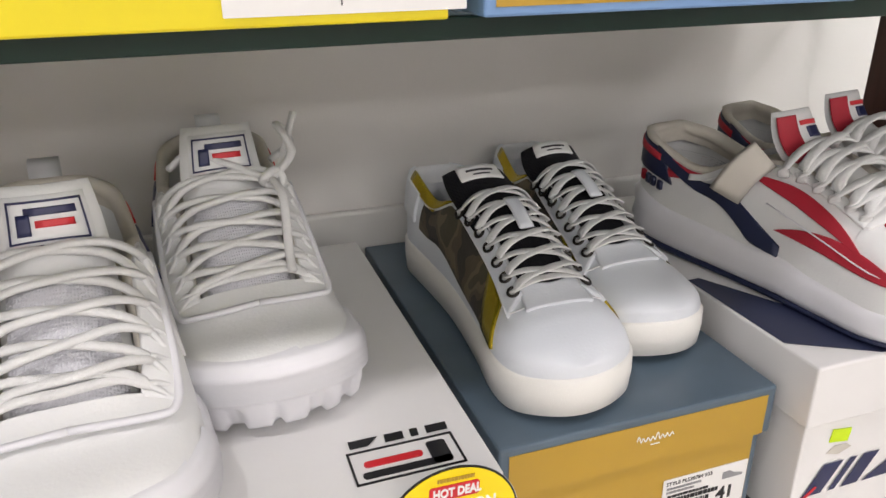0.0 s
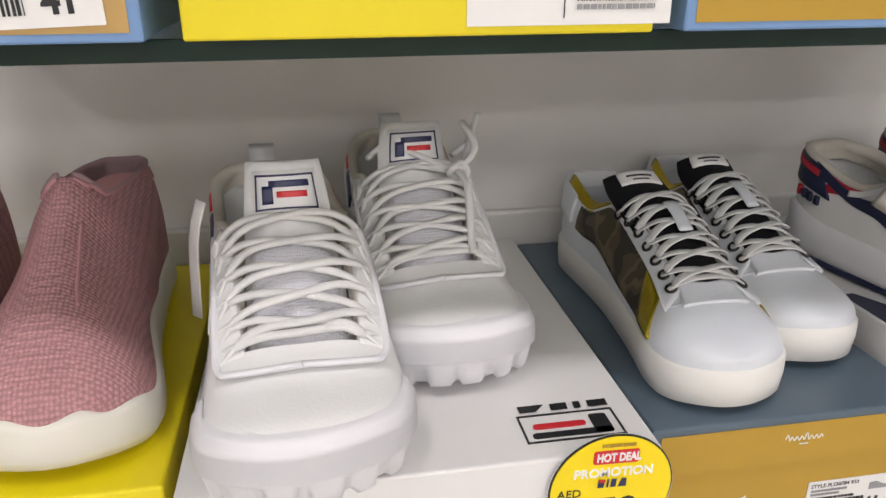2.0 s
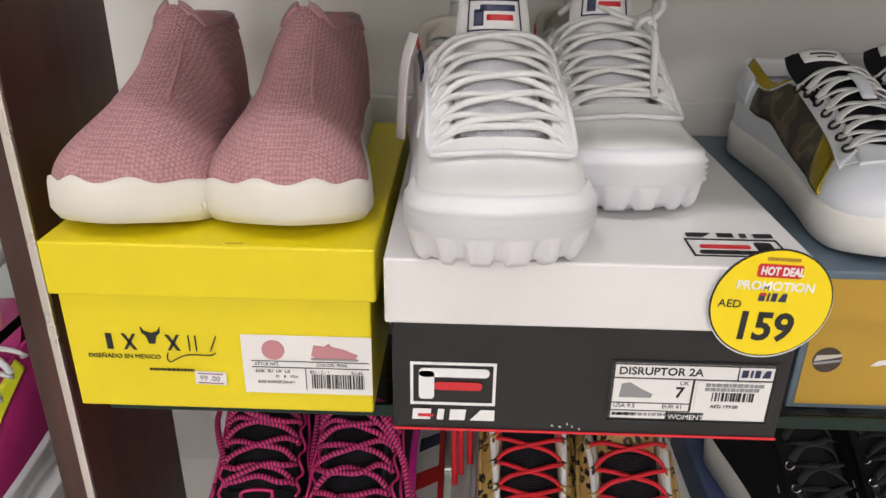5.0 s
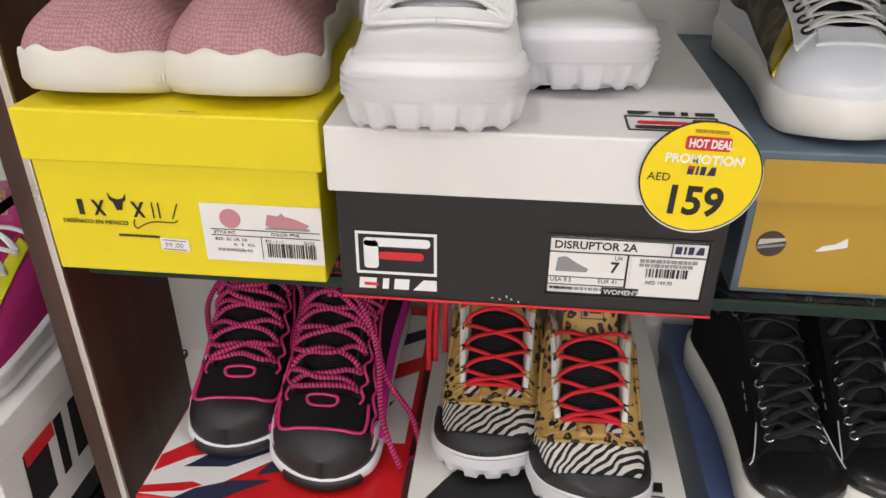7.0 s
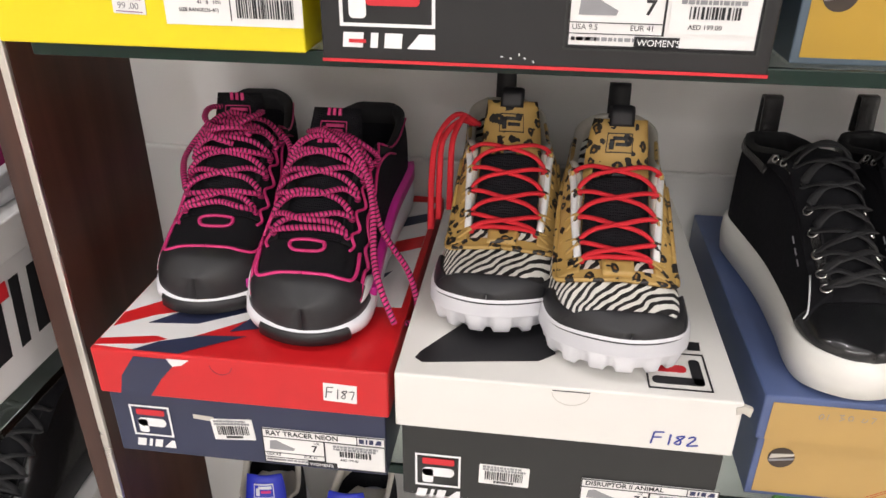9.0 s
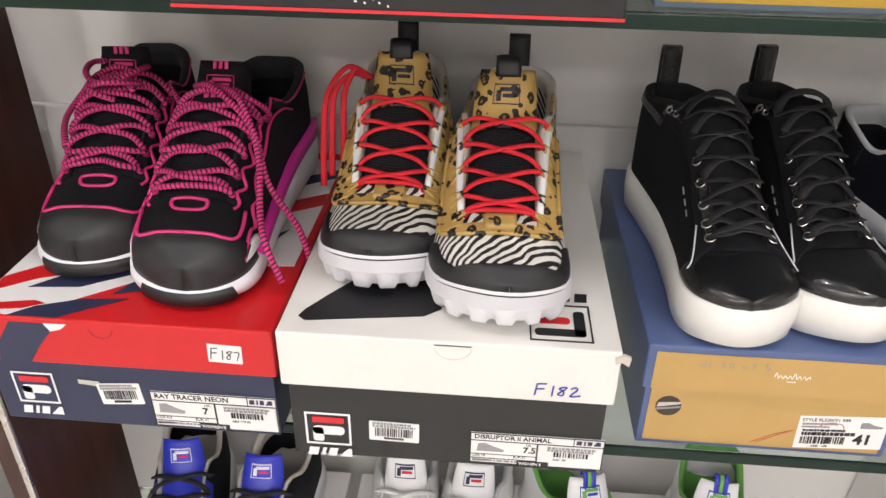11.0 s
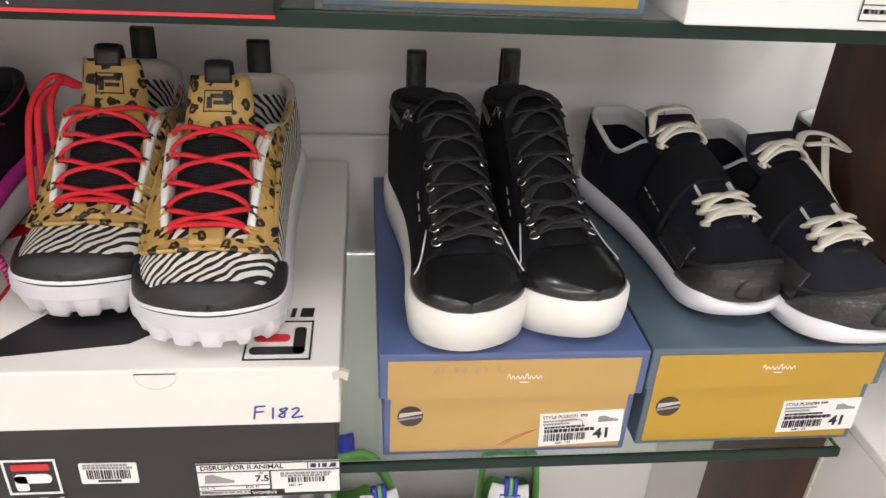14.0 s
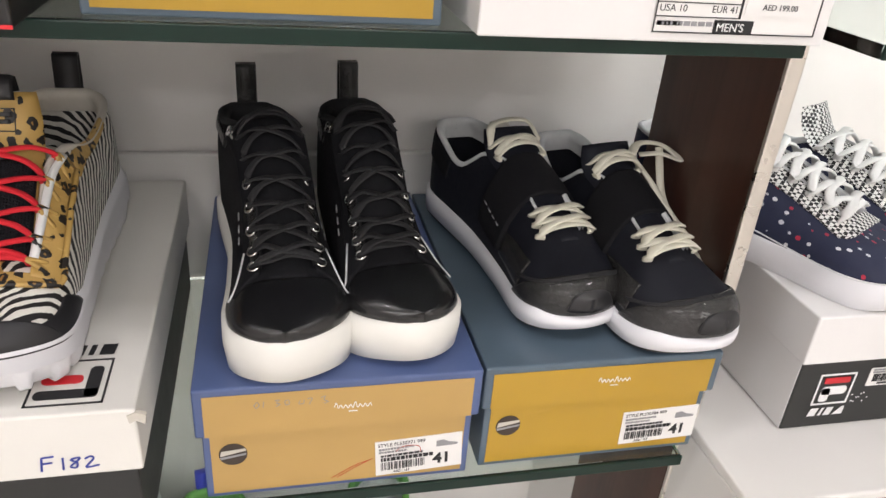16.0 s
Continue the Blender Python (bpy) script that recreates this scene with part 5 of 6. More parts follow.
# ---- each pair ----
def pink_sock_shoe(m, side):
    sh = Shoe("dusty pink knitted slip-on shoe with a white sole", m, dict(SOCK, wide=1.10, low=0.80, group="pink slip-on pair"), side)
    sh.sole(OFFWHITE, [(0, -0.006), (0.06, -0.001), (0.3, 0.003), (0.6, 0.0025), (0.85, 0.002), (0.97, 0.001), (1, -0.003)], top=lambda s, g: sh.zb(s) + 0.006 + 0.008 * math.exp(-((s - 0.985) / 0.03) ** 2) + 0.004 * math.sin(s * 16) * (s > 0.3))
    sh.upper(PINKKNIT, PINKIN, thick=0.003, roll=0.003)
    for k in range(6):
        c = sh.pt(0.86 - 0.016 * k, 0.0 if side > 0 else 1.0)
        sh.add("sole_notch", slab(c.x - 0.004, c.x + 0.004, c.y - 0.0014, c.y + 0.0014, 0.011, 0.0165, 0.001), OFFWHITE)
    sh.panel("ribbed_collar", PINKRIB, 0.10, 0.41, lambda f: 0.13 + 0.22 * f, lambda f: 0.5 - sh.a(lerp(0.10, 0.404, f)) + 0.002, off=0.0018)
    sh.panel("knit_seam", PINKRIB, 0.47, 0.66, 0.345, 0.36, off=0.0012, ng=3)
    return sh


CHUNK_ROWS = [(0, -0.004), (0.1, 0.0), (0.3, 0.002), (0.42, 0.0025), (0.47, 0.0028), (0.5, 0.0050), (0.55, 0.0016), (0.6, 0.0050), (0.65, 0.0016), (0.70, 0.0048), (0.75, 0.0016), (0.8, 0.0044), (0.86, 0.002), (0.95, 0.001), (1, -0.002)]


def wrap_panel(sh, name, material, s_in, u_side, off=0.0016, s_back=0.43, reach=0.05):
    """The raised lace stay: along both sides of the throat and round its foot."""
    edge = lambda f: 0.5 - sh.a(min(lerp(s_back, s_in, f), sh.sv - 0.001)) + 0.004
    sh.panel(name, material, s_back, s_in, lambda f: u_side, edge, off=off)
    sh.panel(name, material, lambda g: s_in - 0.01, lambda g: s_in + reach * (1 - (2 * g - 1) ** 4), u_side, 1 - u_side, off=off, both=False)


def webbing(sh, material, stations, du):
    for s in stations:
        u = 0.5 - du(s)
        for mirror in (0, 1):
            q = [sh.pt(s + ds, (1 - uu if mirror else uu), o) for ds, uu, o in ((-0.014, u - 0.09, 0.002), (-0.006, u - 0.02, 0.0045), (0.0, u + 0.015, 0.006), (0.008, u - 0.02, 0.0045), (0.014, u - 0.09, 0.002))]
            sh.add("lace_loop", cord(q, 0.0022, 0.0012, n=3, k=6), material)


def white_chunky(m, side, bow):
    sh = Shoe("white leather chunky trainer with a ridged sole" + (" and knotted laces" if bow else ""), m, dict(CHUNKY, wide=1.08, low=0.95, tongue=(0.50, 0.440, 0.142), group="white chunky pair"), side)
    sh.sole(WHITERUBBER, CHUNK_ROWS, teeth=(30, 0.0022, 3), top=lambda s, g: sh.zb(s) + 0.004 + 0.010 * min(1, max(0, (s - 0.64) / 0.06)))
    sh.upper(WHITELEATHER, BEIGEIN, roll=0.003, thick=0.006)
    st = [0.66, 0.62, 0.58, 0.54, 0.50, 0.462]
    du = du_throat(0.035)
    wrap_panel(sh, "lace_stay", WHITELEATHER, 0.685, 0.225, 0.0042, reach=0.045)
    sh.piping("stay_seam", WHITERUBBER, [(0.43, 0.22), (0.52, 0.216), (0.63, 0.22), (0.70, 0.25), (0.732, 0.34), (0.736, 0.5)], r=0.0022, off=0.0042)
    sh.panel("quarter", WHITELEATHER, 0.06, 0.52, 0.05, lambda f: 0.13 + 0.05 * f, off=0.0014)
    sh.tongue(WHITELEATHER, 0.008)
    sh.tongue(MESHWHITE, 0.003, 0.05, 0.60, "tongue_mesh", 0.004, v0=-0.85, v1=0.85)
    sh.badge(0.80, 0.955, 0.72, NAVYP, NAVYP, REDP, 0.0052, WHITELEATHER)
    sh.wordmark(0.755, 0.785, 0.7, NAVYP, REDP, 0.0052)
    webbing(sh, WHITELEATHER, st, du)
    sh.laces(WHITELACE, st, du, 0.0030, 0.0021, 0.006, arch=0.004, wob=0.003)
    sh.pull_loop(WHITEIN, 0.0, 0.009, 0.013, 0.004, base=0.112)
    # red and navy side mark
    sh.panel("side_mark", REDP, 0.16, 0.22, 0.13, 0.16, off=0.0026, nf=4, ng=4)
    sh.panel("side_mark", NAVYP, 0.24, 0.42, 0.12, 0.15, off=0.0026, nf=6, ng=3)
    if not bow:
        p = sh.pt(0.30, 0.93, 0.006)
        sh.add("swing_tag", cord([p + Vector((0.002, 0.0, 0.03)), p + Vector((-0.005, -0.004, 0.005)), p + Vector((-0.008, -0.010, -0.045))], 0.006, 0.0006, up=(-0.8, -0.6, 0.1), n=3), PAPER, "white card swing tag")
    if bow:
        k = sh.pt(0.50, 0.40, 0.014)
        sh.free_lace(WHITELACE, [sh.pt(0.385, 0.30, 0.004), sh.pt(0.36, 0.27, 0.022), k + Vector((0.012, 0.03, 0.026)), k + Vector((0.016, 0.012, 0.012)), k], 0.0027, 0.0022)
        sh.free_lace(WHITELACE, [sh.pt(0.41, 0.66, 0.006), sh.pt(0.43, 0.55, 0.012), k + Vector((-0.008, 0.006, 0.002)), k], 0.0027, 0.0022)
        sh.free_lace(WHITELACE, [k, k + Vector((0.010, 0.014, 0.006)), k + Vector((0.018, 0.026, 0.020)), k + Vector((0.024, 0.032, 0.032))], 0.0027, 0.002)
        sh.free_lace(WHITELACE, [k, k + Vector((0.001, -0.02, -0.006)), sh.pt(0.62, 0.40, 0.010), sh.pt(0.665, 0.41, 0.009)], 0.0027, 0.002)
        sh.free_lace(WHITELACE, [k + Vector((0.006 * math.cos(a), 0.003 * math.sin(2 * a), 0.005 * math.sin(a))) for a in np.linspace(0, 7, 10)], 0.0028, 0.0024)
    return sh


def court_shoe(m, side):
    sh = Shoe("white leather low trainer with camouflage side and gold trim", m, dict(COURT, length=0.270, wide=0.96, low=0.96, opening=[(0, 0.36), (0.2, 0.36), (0.3, 0.32), (0.37, 0.23), (0.45, 0.175), (0.58, 0.155), (0.665, 0.125)], tongue_half=[(0, 0.024), (0.4, 0.026), (0.8, 0.027), (1, 0.025)], tongue=(0.38, 0.275, 0.104), group="white and camouflage pair"), side)
    sh.sole(CREAMRUBBER, [(0, -0.003), (0.08, 0.001), (0.5, 0.0022), (0.9, 0.002), (1, -0.001)])
    sh.upper(COOLLEATHER, WHITEIN, roll=0.0025)
    st = [0.645, 0.60, 0.555, 0.51, 0.465, 0.42, 0.38]
    du = lambda s: sh.a(s) + 0.045
    sh.panel("camouflage_side", CAMO, 0.20, lambda g: 0.70 - 0.10 * g, 0.03, lambda f: 0.21 + 0.02 * f, off=0.0012)
    sh.panel("gold_strip", GOLDFOIL, lambda g: 0.615 - 0.07 * g, lambda g: 0.715 - 0.075 * g, 0.03, 0.225, off=0.002, nf=6)
    sh.panel("gold_heel", GOLDFOIL, lambda g: 0.10, lambda g: 0.25 + 0.07 * g, 0.155, 0.245, off=0.002, nf=8, ng=6)
    sh.panel("heel_counter", COOLLEATHER, 0.02, 0.17, 0.03, 0.17, off=0.0022)
    sh.panel("lace_stay", COOLLEATHER, 0.365, lambda g: 0.70 - 0.04 * g, lambda f: 0.215 + 0.02 * f, lambda f: 0.5 - sh.a(min(lerp(0.365, 0.66, f), sh.sv - 0.001)) + 0.003, off=0.0024)
    sh.piping("stay_stitch", WHITERUBBER, [(0.37, 0.221), (0.48, 0.225), (0.58, 0.230), (0.69, 0.240)], r=0.0006, off=0.0026)
    sh.piping("vamp_seam", WHITERUBBER, [(0.69, 0.240), (0.705, 0.34), (0.70, 0.43)], r=0.0006, off=0.0014)
    sh.panel("vamp_tip", COOLLEATHER, lambda g: 0.645 - 0.02 * abs(2 * g - 1), 0.72, 0.36, 0.64, off=0.0022, both=False)
    sh.tongue(BLACKMESH, 0.008)
    sh.on_tongue("tongue_label", PAPER, 0.84, 0.985, -0.62, 0.62, 0.0052)
    sh.on_tongue("label_script", INK, 0.915, 0.93, -0.4, 0.4, 0.0058)
    sh.on_tongue("label_script", INK, 0.875, 0.883, -0.25, 0.25, 0.0058)
    sh.laces(WHITELACE, st, du, 0.0040, 0.0010, 0.0055, eyelets=BRASS, arch=0.003)
    p = sh.flat_pt(0.49, 0.5) + Vector((0, 0, 0.010))
    sh.add("lace_keeper", cord([p + Vector((0, -0.014, -0.006)), p + Vector((0, 0, 0.001)), p + Vector((0, 0.016, 0.005))], 0.0055, 0.0012, n=4), COOLLEATHER)
    return sh


def dad_runner(m, side, tag):
    sh = Shoe("white, red and navy leather running shoe with thick sole", m, dict(DAD, wide=0.94, low=0.95, group="white and red running pair"), side)
    sh.sole(SHOENAVY, [(0, 0.001), (0.06, 0.004), (0.11, 0.004), (0.16, 0.001)], name="outsole")
    sh.sole(WHITERUBBER, [(0.14, 0.0), (0.17, 0.002), (0.4, 0.005), (0.6, 0.003), (0.9, 0.004), (1, -0.002)], name="midsole", top=lambda s, g: sh.zb(s) + 0.001 + 0.008 * math.exp(-((s - 0.06) / 0.08) ** 2) + 0.004 * math.exp(-((s - 0.5) / 0.06) ** 2))
    sh.upper(WHITELEATHER, BEIGEIN, roll=0.004, thick=0.007)
    sh.panel("heel_counter", SHOENAVY, lambda g: 0.0, lambda g: 0.13 + 0.06 * (1 - g), 0.028, 0.139, off=0.0016)
    sh.panel("heel_red", SHOERED, 0.0, 0.14, 0.085, 0.118, off=0.0026, ng=4)
    sh.panel("navy_wedge", SHOENAVY, 0.12, 0.50, lambda f: max(0.003, 0.10 - 0.12 * f), lambda f: 0.155 - 0.135 * f, off=0.0022)
    sh.panel("red_panel", SHOERED, 0.17, 0.40, lambda f: 0.042 + 0.14 * f, lambda f: 0.5 - sh.a(lerp(0.17, 0.40, f)) - 0.004, off=0.0014)
    sh.panel("white_overlay", WHITELEATHER, 0.24, 0.42, lambda f: 0.085 + 0.10 * f, lambda f: 0.12 + 0.11 * f, off=0.003)
    sh.panel("red_stripe", SHOERED, 0.38, 0.72, lambda f: 0.17 - 0.03 * f, lambda f: 0.17 - 0.03 * f + 0.075 * math.sin(math.pi * f), off=0.0018)
    sh.panel("red_stripe", SHOERED, 0.48, 0.92, lambda f: 0.050 + 0.05 * f, lambda f: 0.050 + 0.05 * f + 0.085 * math.sin(math.pi * f), off=0.0018)
    sh.panel("vamp_red", SHOERED, 0.70, 0.80, lambda f: 0.38, lambda f: 0.62, off=0.0014, both=False)
    wrap_panel(sh, "lace_stay", WHITELEATHER, 0.67, 0.27, 0.003, reach=0.03)
    sh.piping("seam_stitch", WHITERUBBER, [(0.45, 0.11), (0.6, 0.105), (0.75, 0.11), (0.88, 0.13)], r=0.0007, off=0.0016)
    for i, s in enumerate((0.075, 0.10, 0.12, 0.145)):
        sh.panel("mark_letter", SHOENAVY if i else SHOERED, s, s + 0.014, 0.008, 0.022, off=0.003, nf=2, ng=3)
    sh.tongue(WHITELEATHER, 0.008)
    sh.tongue(SHOERED, 0.002, 0.62, 0.97, "tongue_red", 0.004, v0=-0.95, v1=-0.35)
    sh.on_tongue("mark_bar", REDP, 0.90, 0.93, -0.2, 0.5, 0.0055)
    sh.on_tongue("mark_bar", NAVYP, 0.80, 0.885, 0.0, 0.5, 0.0055)
    sh.laces(WHITELACE, [0.66, 0.62, 0.58, 0.54, 0.50, 0.46], du_throat(0.05), 0.0042, 0.0017, 0.008, arch=0.006, wob=0.003)
    if tag:
        a = sh.pt(0.42, 0.72, 0.012)
        b = sh.pt(0.36, 0.90, 0.012)
        sh.add("swing_tag", cord([a, (a + b) / 2 + Vector((-0.004, -0.003, 0)), b + Vector((0, -0.002, -0.008))], 0.012, 0.0007, up=(-0.7, -0.7, 0.3), n=3, k=8), CARD, "small kraft card tag with care symbols")
    return sh


def neon_runner(m, side, tangle):
    sh = Shoe("black running shoe with hot pink piping and rope laces", m, dict(NEONRUN, wide=0.98, low=0.95, tongue=(0.47, 0.395, 0.144), group="black and pink running pair"), side)
    sh.sole(DARKRUBBER, [(0, -0.004), (0.1, 0.001), (0.2, 0.002), (0.26, 0.0)], name="outsole")
    sh.sole(WHITERUBBER, [(0.16, 0.001), (0.2, 0.004), (0.5, 0.006), (0.85, 0.005), (1, -0.002)], name="midsole")
    sh.panel("midsole_wedge", MAGENTA, 0.08, 0.74, 0.0, lambda f: 0.002 + 0.022 * f * f, off=0.0066, ng=5)
    sh.upper(BLACKMESH, BLACKIN, roll=0.005, thick=0.007)
    sh.panel("toe_cap", DARKRUBBER, lambda g: 0.86 - 0.10 * abs(2 * g - 1) ** 2, 1.0, 0.0, 1.0, off=0.003, ng=36, both=False)
    sh.panel("toe_flare", WHITELEATHER, 0.70, 0.86, lambda f: 0.03 + 0.02 * f, lambda f: 0.03 + 0.02 * f + 0.055 * math.sin(math.pi * min(1, 0.15 + f * 0.85)), off=0.0036)
    sh.toe_band("toe_bumper", DARKRUBBER, 0.90, 0.003, 0.017, 0.0068)
    sh.panel("vamp", BLACKSUEDE, lambda g: 0.70, lambda g: 0.865 - 0.05 * (2 * g - 1) ** 4, 0.22, 0.78, off=0.002, ng=20, both=False)
    sh.piping("piping", HOTPINK, [(0.70, 0.215), (0.78, 0.205), (0.835, 0.22), (0.862, 0.30), (0.868, 0.40), (0.87, 0.5)], r=0.0017, off=0.003)
    sh.piping("piping", HOTPINK, [(0.86, 0.06), (0.80, 0.12), (0.74, 0.13), (0.70, 0.10), (0.66, 0.16), (0.62, 0.12)], r=0.0016, off=0.002)
    sh.piping("piping", HOTPINK, [(0.72, 0.30), (0.69, 0.27), (0.66, 0.30), (0.63, 0.24), (0.60, 0.29), (0.56, 0.22), (0.53, 0.28), (0.49, 0.22), (0.46, 0.26), (0.41, 0.23), (0.36, 0.26)], r=0.0015, off=0.003)
    sh.piping("piping", HOTPINK, [(0.62, 0.12), (0.58, 0.18), (0.50, 0.16), (0.42, 0.19), (0.33, 0.16), (0.27, 0.12)], r=0.0014, off=0.002)
    sh.panel("lace_stay", BLACKSUEDE, 0.37, 0.70, lambda f: 0.27 - 0.02 * math.sin(f * 14), lambda f: 0.5 - sh.a(min(lerp(0.37, 0.70, f), sh.sv - 0.001)) + 0.004, off=0.0026)
    sh.piping("keeper", HOTPINK, [(0.712, 0.46), (0.735, 0.455), (0.752, 0.475), (0.755, 0.5), (0.752, 0.525), (0.735, 0.545), (0.712, 0.54), (0.706, 0.5), (0.712, 0.46)], r=0.0017, off=0.003, both=False)
    sh.tongue(BLACKMESH, 0.009)
    for v in (-0.22, 0.0, 0.22):
        sh.on_tongue("tongue_stripe", HOTPINK, 0.955, 1.0, v - 0.06, v + 0.06, 0.005)
    sh.badge(0.80, 0.92, 0.5, HOTPINK, HOTPINK, HOTPINK, 0.0055)
    sh.wordmark(0.755, 0.785, 0.5, HOTPINK, HOTPINK, 0.0055)
    sh.piping("piping", HOTPINK, [(0.34, 0.24), (0.28, 0.175), (0.2, 0.15), (0.1, 0.15)], r=0.0014, off=0.002)
    st = [0.675, 0.62, 0.565, 0.51, 0.46, 0.42]
    sh.laces(ROPE, st, du_throat(0.04), 0.0030, 0.0024, 0.0075, arch=0.004, wob=0.006)
    if tangle == "loops":
        for k in range(3):
            c = sh.pt(0.50 - 0.03 * k, 0.5, 0.016)
            r = 0.020 + 0.004 * k
            sh.free_lace(ROPE, [c + Vector((r * math.cos(a + k) * 0.9, r * 0.9 * math.sin(a + k), 0.004 * math.sin(2 * a))) for a in np.linspace(0, 5.2, 8)], 0.0028, 0.0024)
        sh.free_lace(ROPE, [sh.pt(0.40, 0.28, 0.006), sh.pt(0.46, 0.22, 0.016), sh.pt(0.56, 0.20, 0.010), sh.pt(0.64, 0.18, 0.006)], 0.0028, 0.0024)
        sh.free_lace(ROPE, [sh.pt(0.40, 0.72, 0.006), sh.pt(0.47, 0.78, 0.012), sh.pt(0.55, 0.72, 0.012), sh.pt(0.62, 0.66, 0.010)], 0.0028, 0.0024)
    else:
        sh.free_lace(ROPE, [sh.pt(0.40, 0.62, 0.008), sh.pt(0.45, 0.5, 0.018), sh.pt(0.52, 0.33, 0.017), sh.pt(0.60, 0.16, 0.014), sh.pt(0.64, 0.04, 0.020) + Vector((0.012, 0, -0.01)), sh.pt(0.68, 0.0, 0.026) + Vector((0.012, 0, -0.03)), sh.pt(0.70, 0.0, 0.016) + Vector((0.006, -0.012, -0.028))], 0.0028, 0.0024)
        sh.free_lace(ROPE, [sh.pt(0.40, 0.55, 0.008), sh.pt(0.47, 0.42, 0.018), sh.pt(0.56, 0.27, 0.016), sh.pt(0.70, 0.16, 0.012), sh.pt(0.80, 0.08, 0.016), sh.pt(0.84, 0.02, 0.018) + Vector((0.010, 0, -0.014))], 0.0028, 0.0024)
    return sh


def animal_chunky(m, side, dangle):
    sh = Shoe("leopard and zebra print chunky trainer with red laces", m, dict(CHUNKY, wide=1.0, low=0.98, tongue=(0.48, 0.415, 0.145), group="animal print pair"), side)
    sh.sole(WHITERUBBER, CHUNK_ROWS, teeth=(30, 0.0022, 3), top=lambda s, g: sh.zb(s) + 0.004 + 0.006 * min(1, max(0, (s - 0.6) / 0.06)))
    sh.upper(ZEBRA, BEIGEIN, roll=0.004, thick=0.006)
    sh.panel("mudguard", DARKRUBBER, lambda g: 0.66 + 0.08 * g, 0.985, 0.0, lambda f: 0.15 + 0.06 * f * f, off=0.0026, ng=10)
    sh.panel("toe_cap", DARKRUBBER, lambda g: 0.925 - 0.06 * abs(2 * g - 1) ** 2, 1.0, 0.0, 1.0, off=0.0028, ng=36, both=False)
    st = [0.675, 0.625, 0.57, 0.515, 0.455]
    du = du_throat(-0.012)
    wrap_panel(sh, "lace_stay", LEOPARD, 0.72, 0.195, 0.003, reach=0.032)
    sh.piping("stay_edge", LEOPARD, [(0.43, 0.18), (0.52, 0.176), (0.63, 0.185), (0.705, 0.19), (0.744, 0.30), (0.752, 0.5)], r=0.0022, off=0.003)
    sh.panel("side_panel", LEOPARD, 0.18, 0.42, 0.14, lambda f: 0.19 + 0.03 * f, off=0.0022)
    sh.piping("white_edge", WHITELEATHER, [(0.44, 0.268), (0.50, 0.305), (0.58, 0.325), (0.665, 0.355)], r=0.0030, off=0.0034)
    sh.tongue(LEOPARD, 0.009)
    sh.tongue(BLACKMESH, 0.003, 0.10, 0.60, "tongue_mesh", 0.004, v0=-0.9, v1=0.9)
    sh.badge(0.80, 0.93, 0.42, INK, INK, INK, 0.0056)
    sh.on_tongue("lace_keeper", INK, 0.60, 0.635, -0.2, 0.2, 0.0075)
    sh.panel("toe_tab", LEOPARD, 0.682, 0.735, 0.47, 0.53, off=0.0062, both=False, nf=4, ng=4)
    webbing(sh, LEOPARD, st, du)
    sh.laces(REDLACE, st, du, 0.0024, 0.0017, 0.0060, arch=0.002)
    sh.pull_loop(INK, 0.0, 0.0095, 0.034, 0.003, base=0.110)
    q = sh.tongue_line(1.0)
    sh.add("tongue_loop", cord([q + Vector((0, -0.004, -0.004)), q + Vector((0, -0.001, 0.007)), q + Vector((0, 0.006, 0.009)), q + Vector((0, 0.010, -0.002))], 0.0095, 0.0012, up=(0, -1, 0.4), n=4), INK)
    if dangle:
        e = sh.pt(0.40, 0.72, 0.006)
        for k, (dx, dz) in enumerate(((-0.010, 0.0), (-0.016, -0.004), (-0.020, 0.002))):
            sh.free_lace(REDLACE, [e + Vector((0.004 * k, 0.012, 0.006)), e + Vector((dx * 0.6, 0.006, 0.014 + dz)), e + Vector((dx * 1.4, -0.004, -0.004)), e + Vector((dx * 1.5, -0.010 - 0.005 * k, -0.035)), e + Vector((dx * 1.4, -0.022 - 0.008 * k, -0.062 - 0.006 * k))], 0.0028, 0.0023)
    return sh


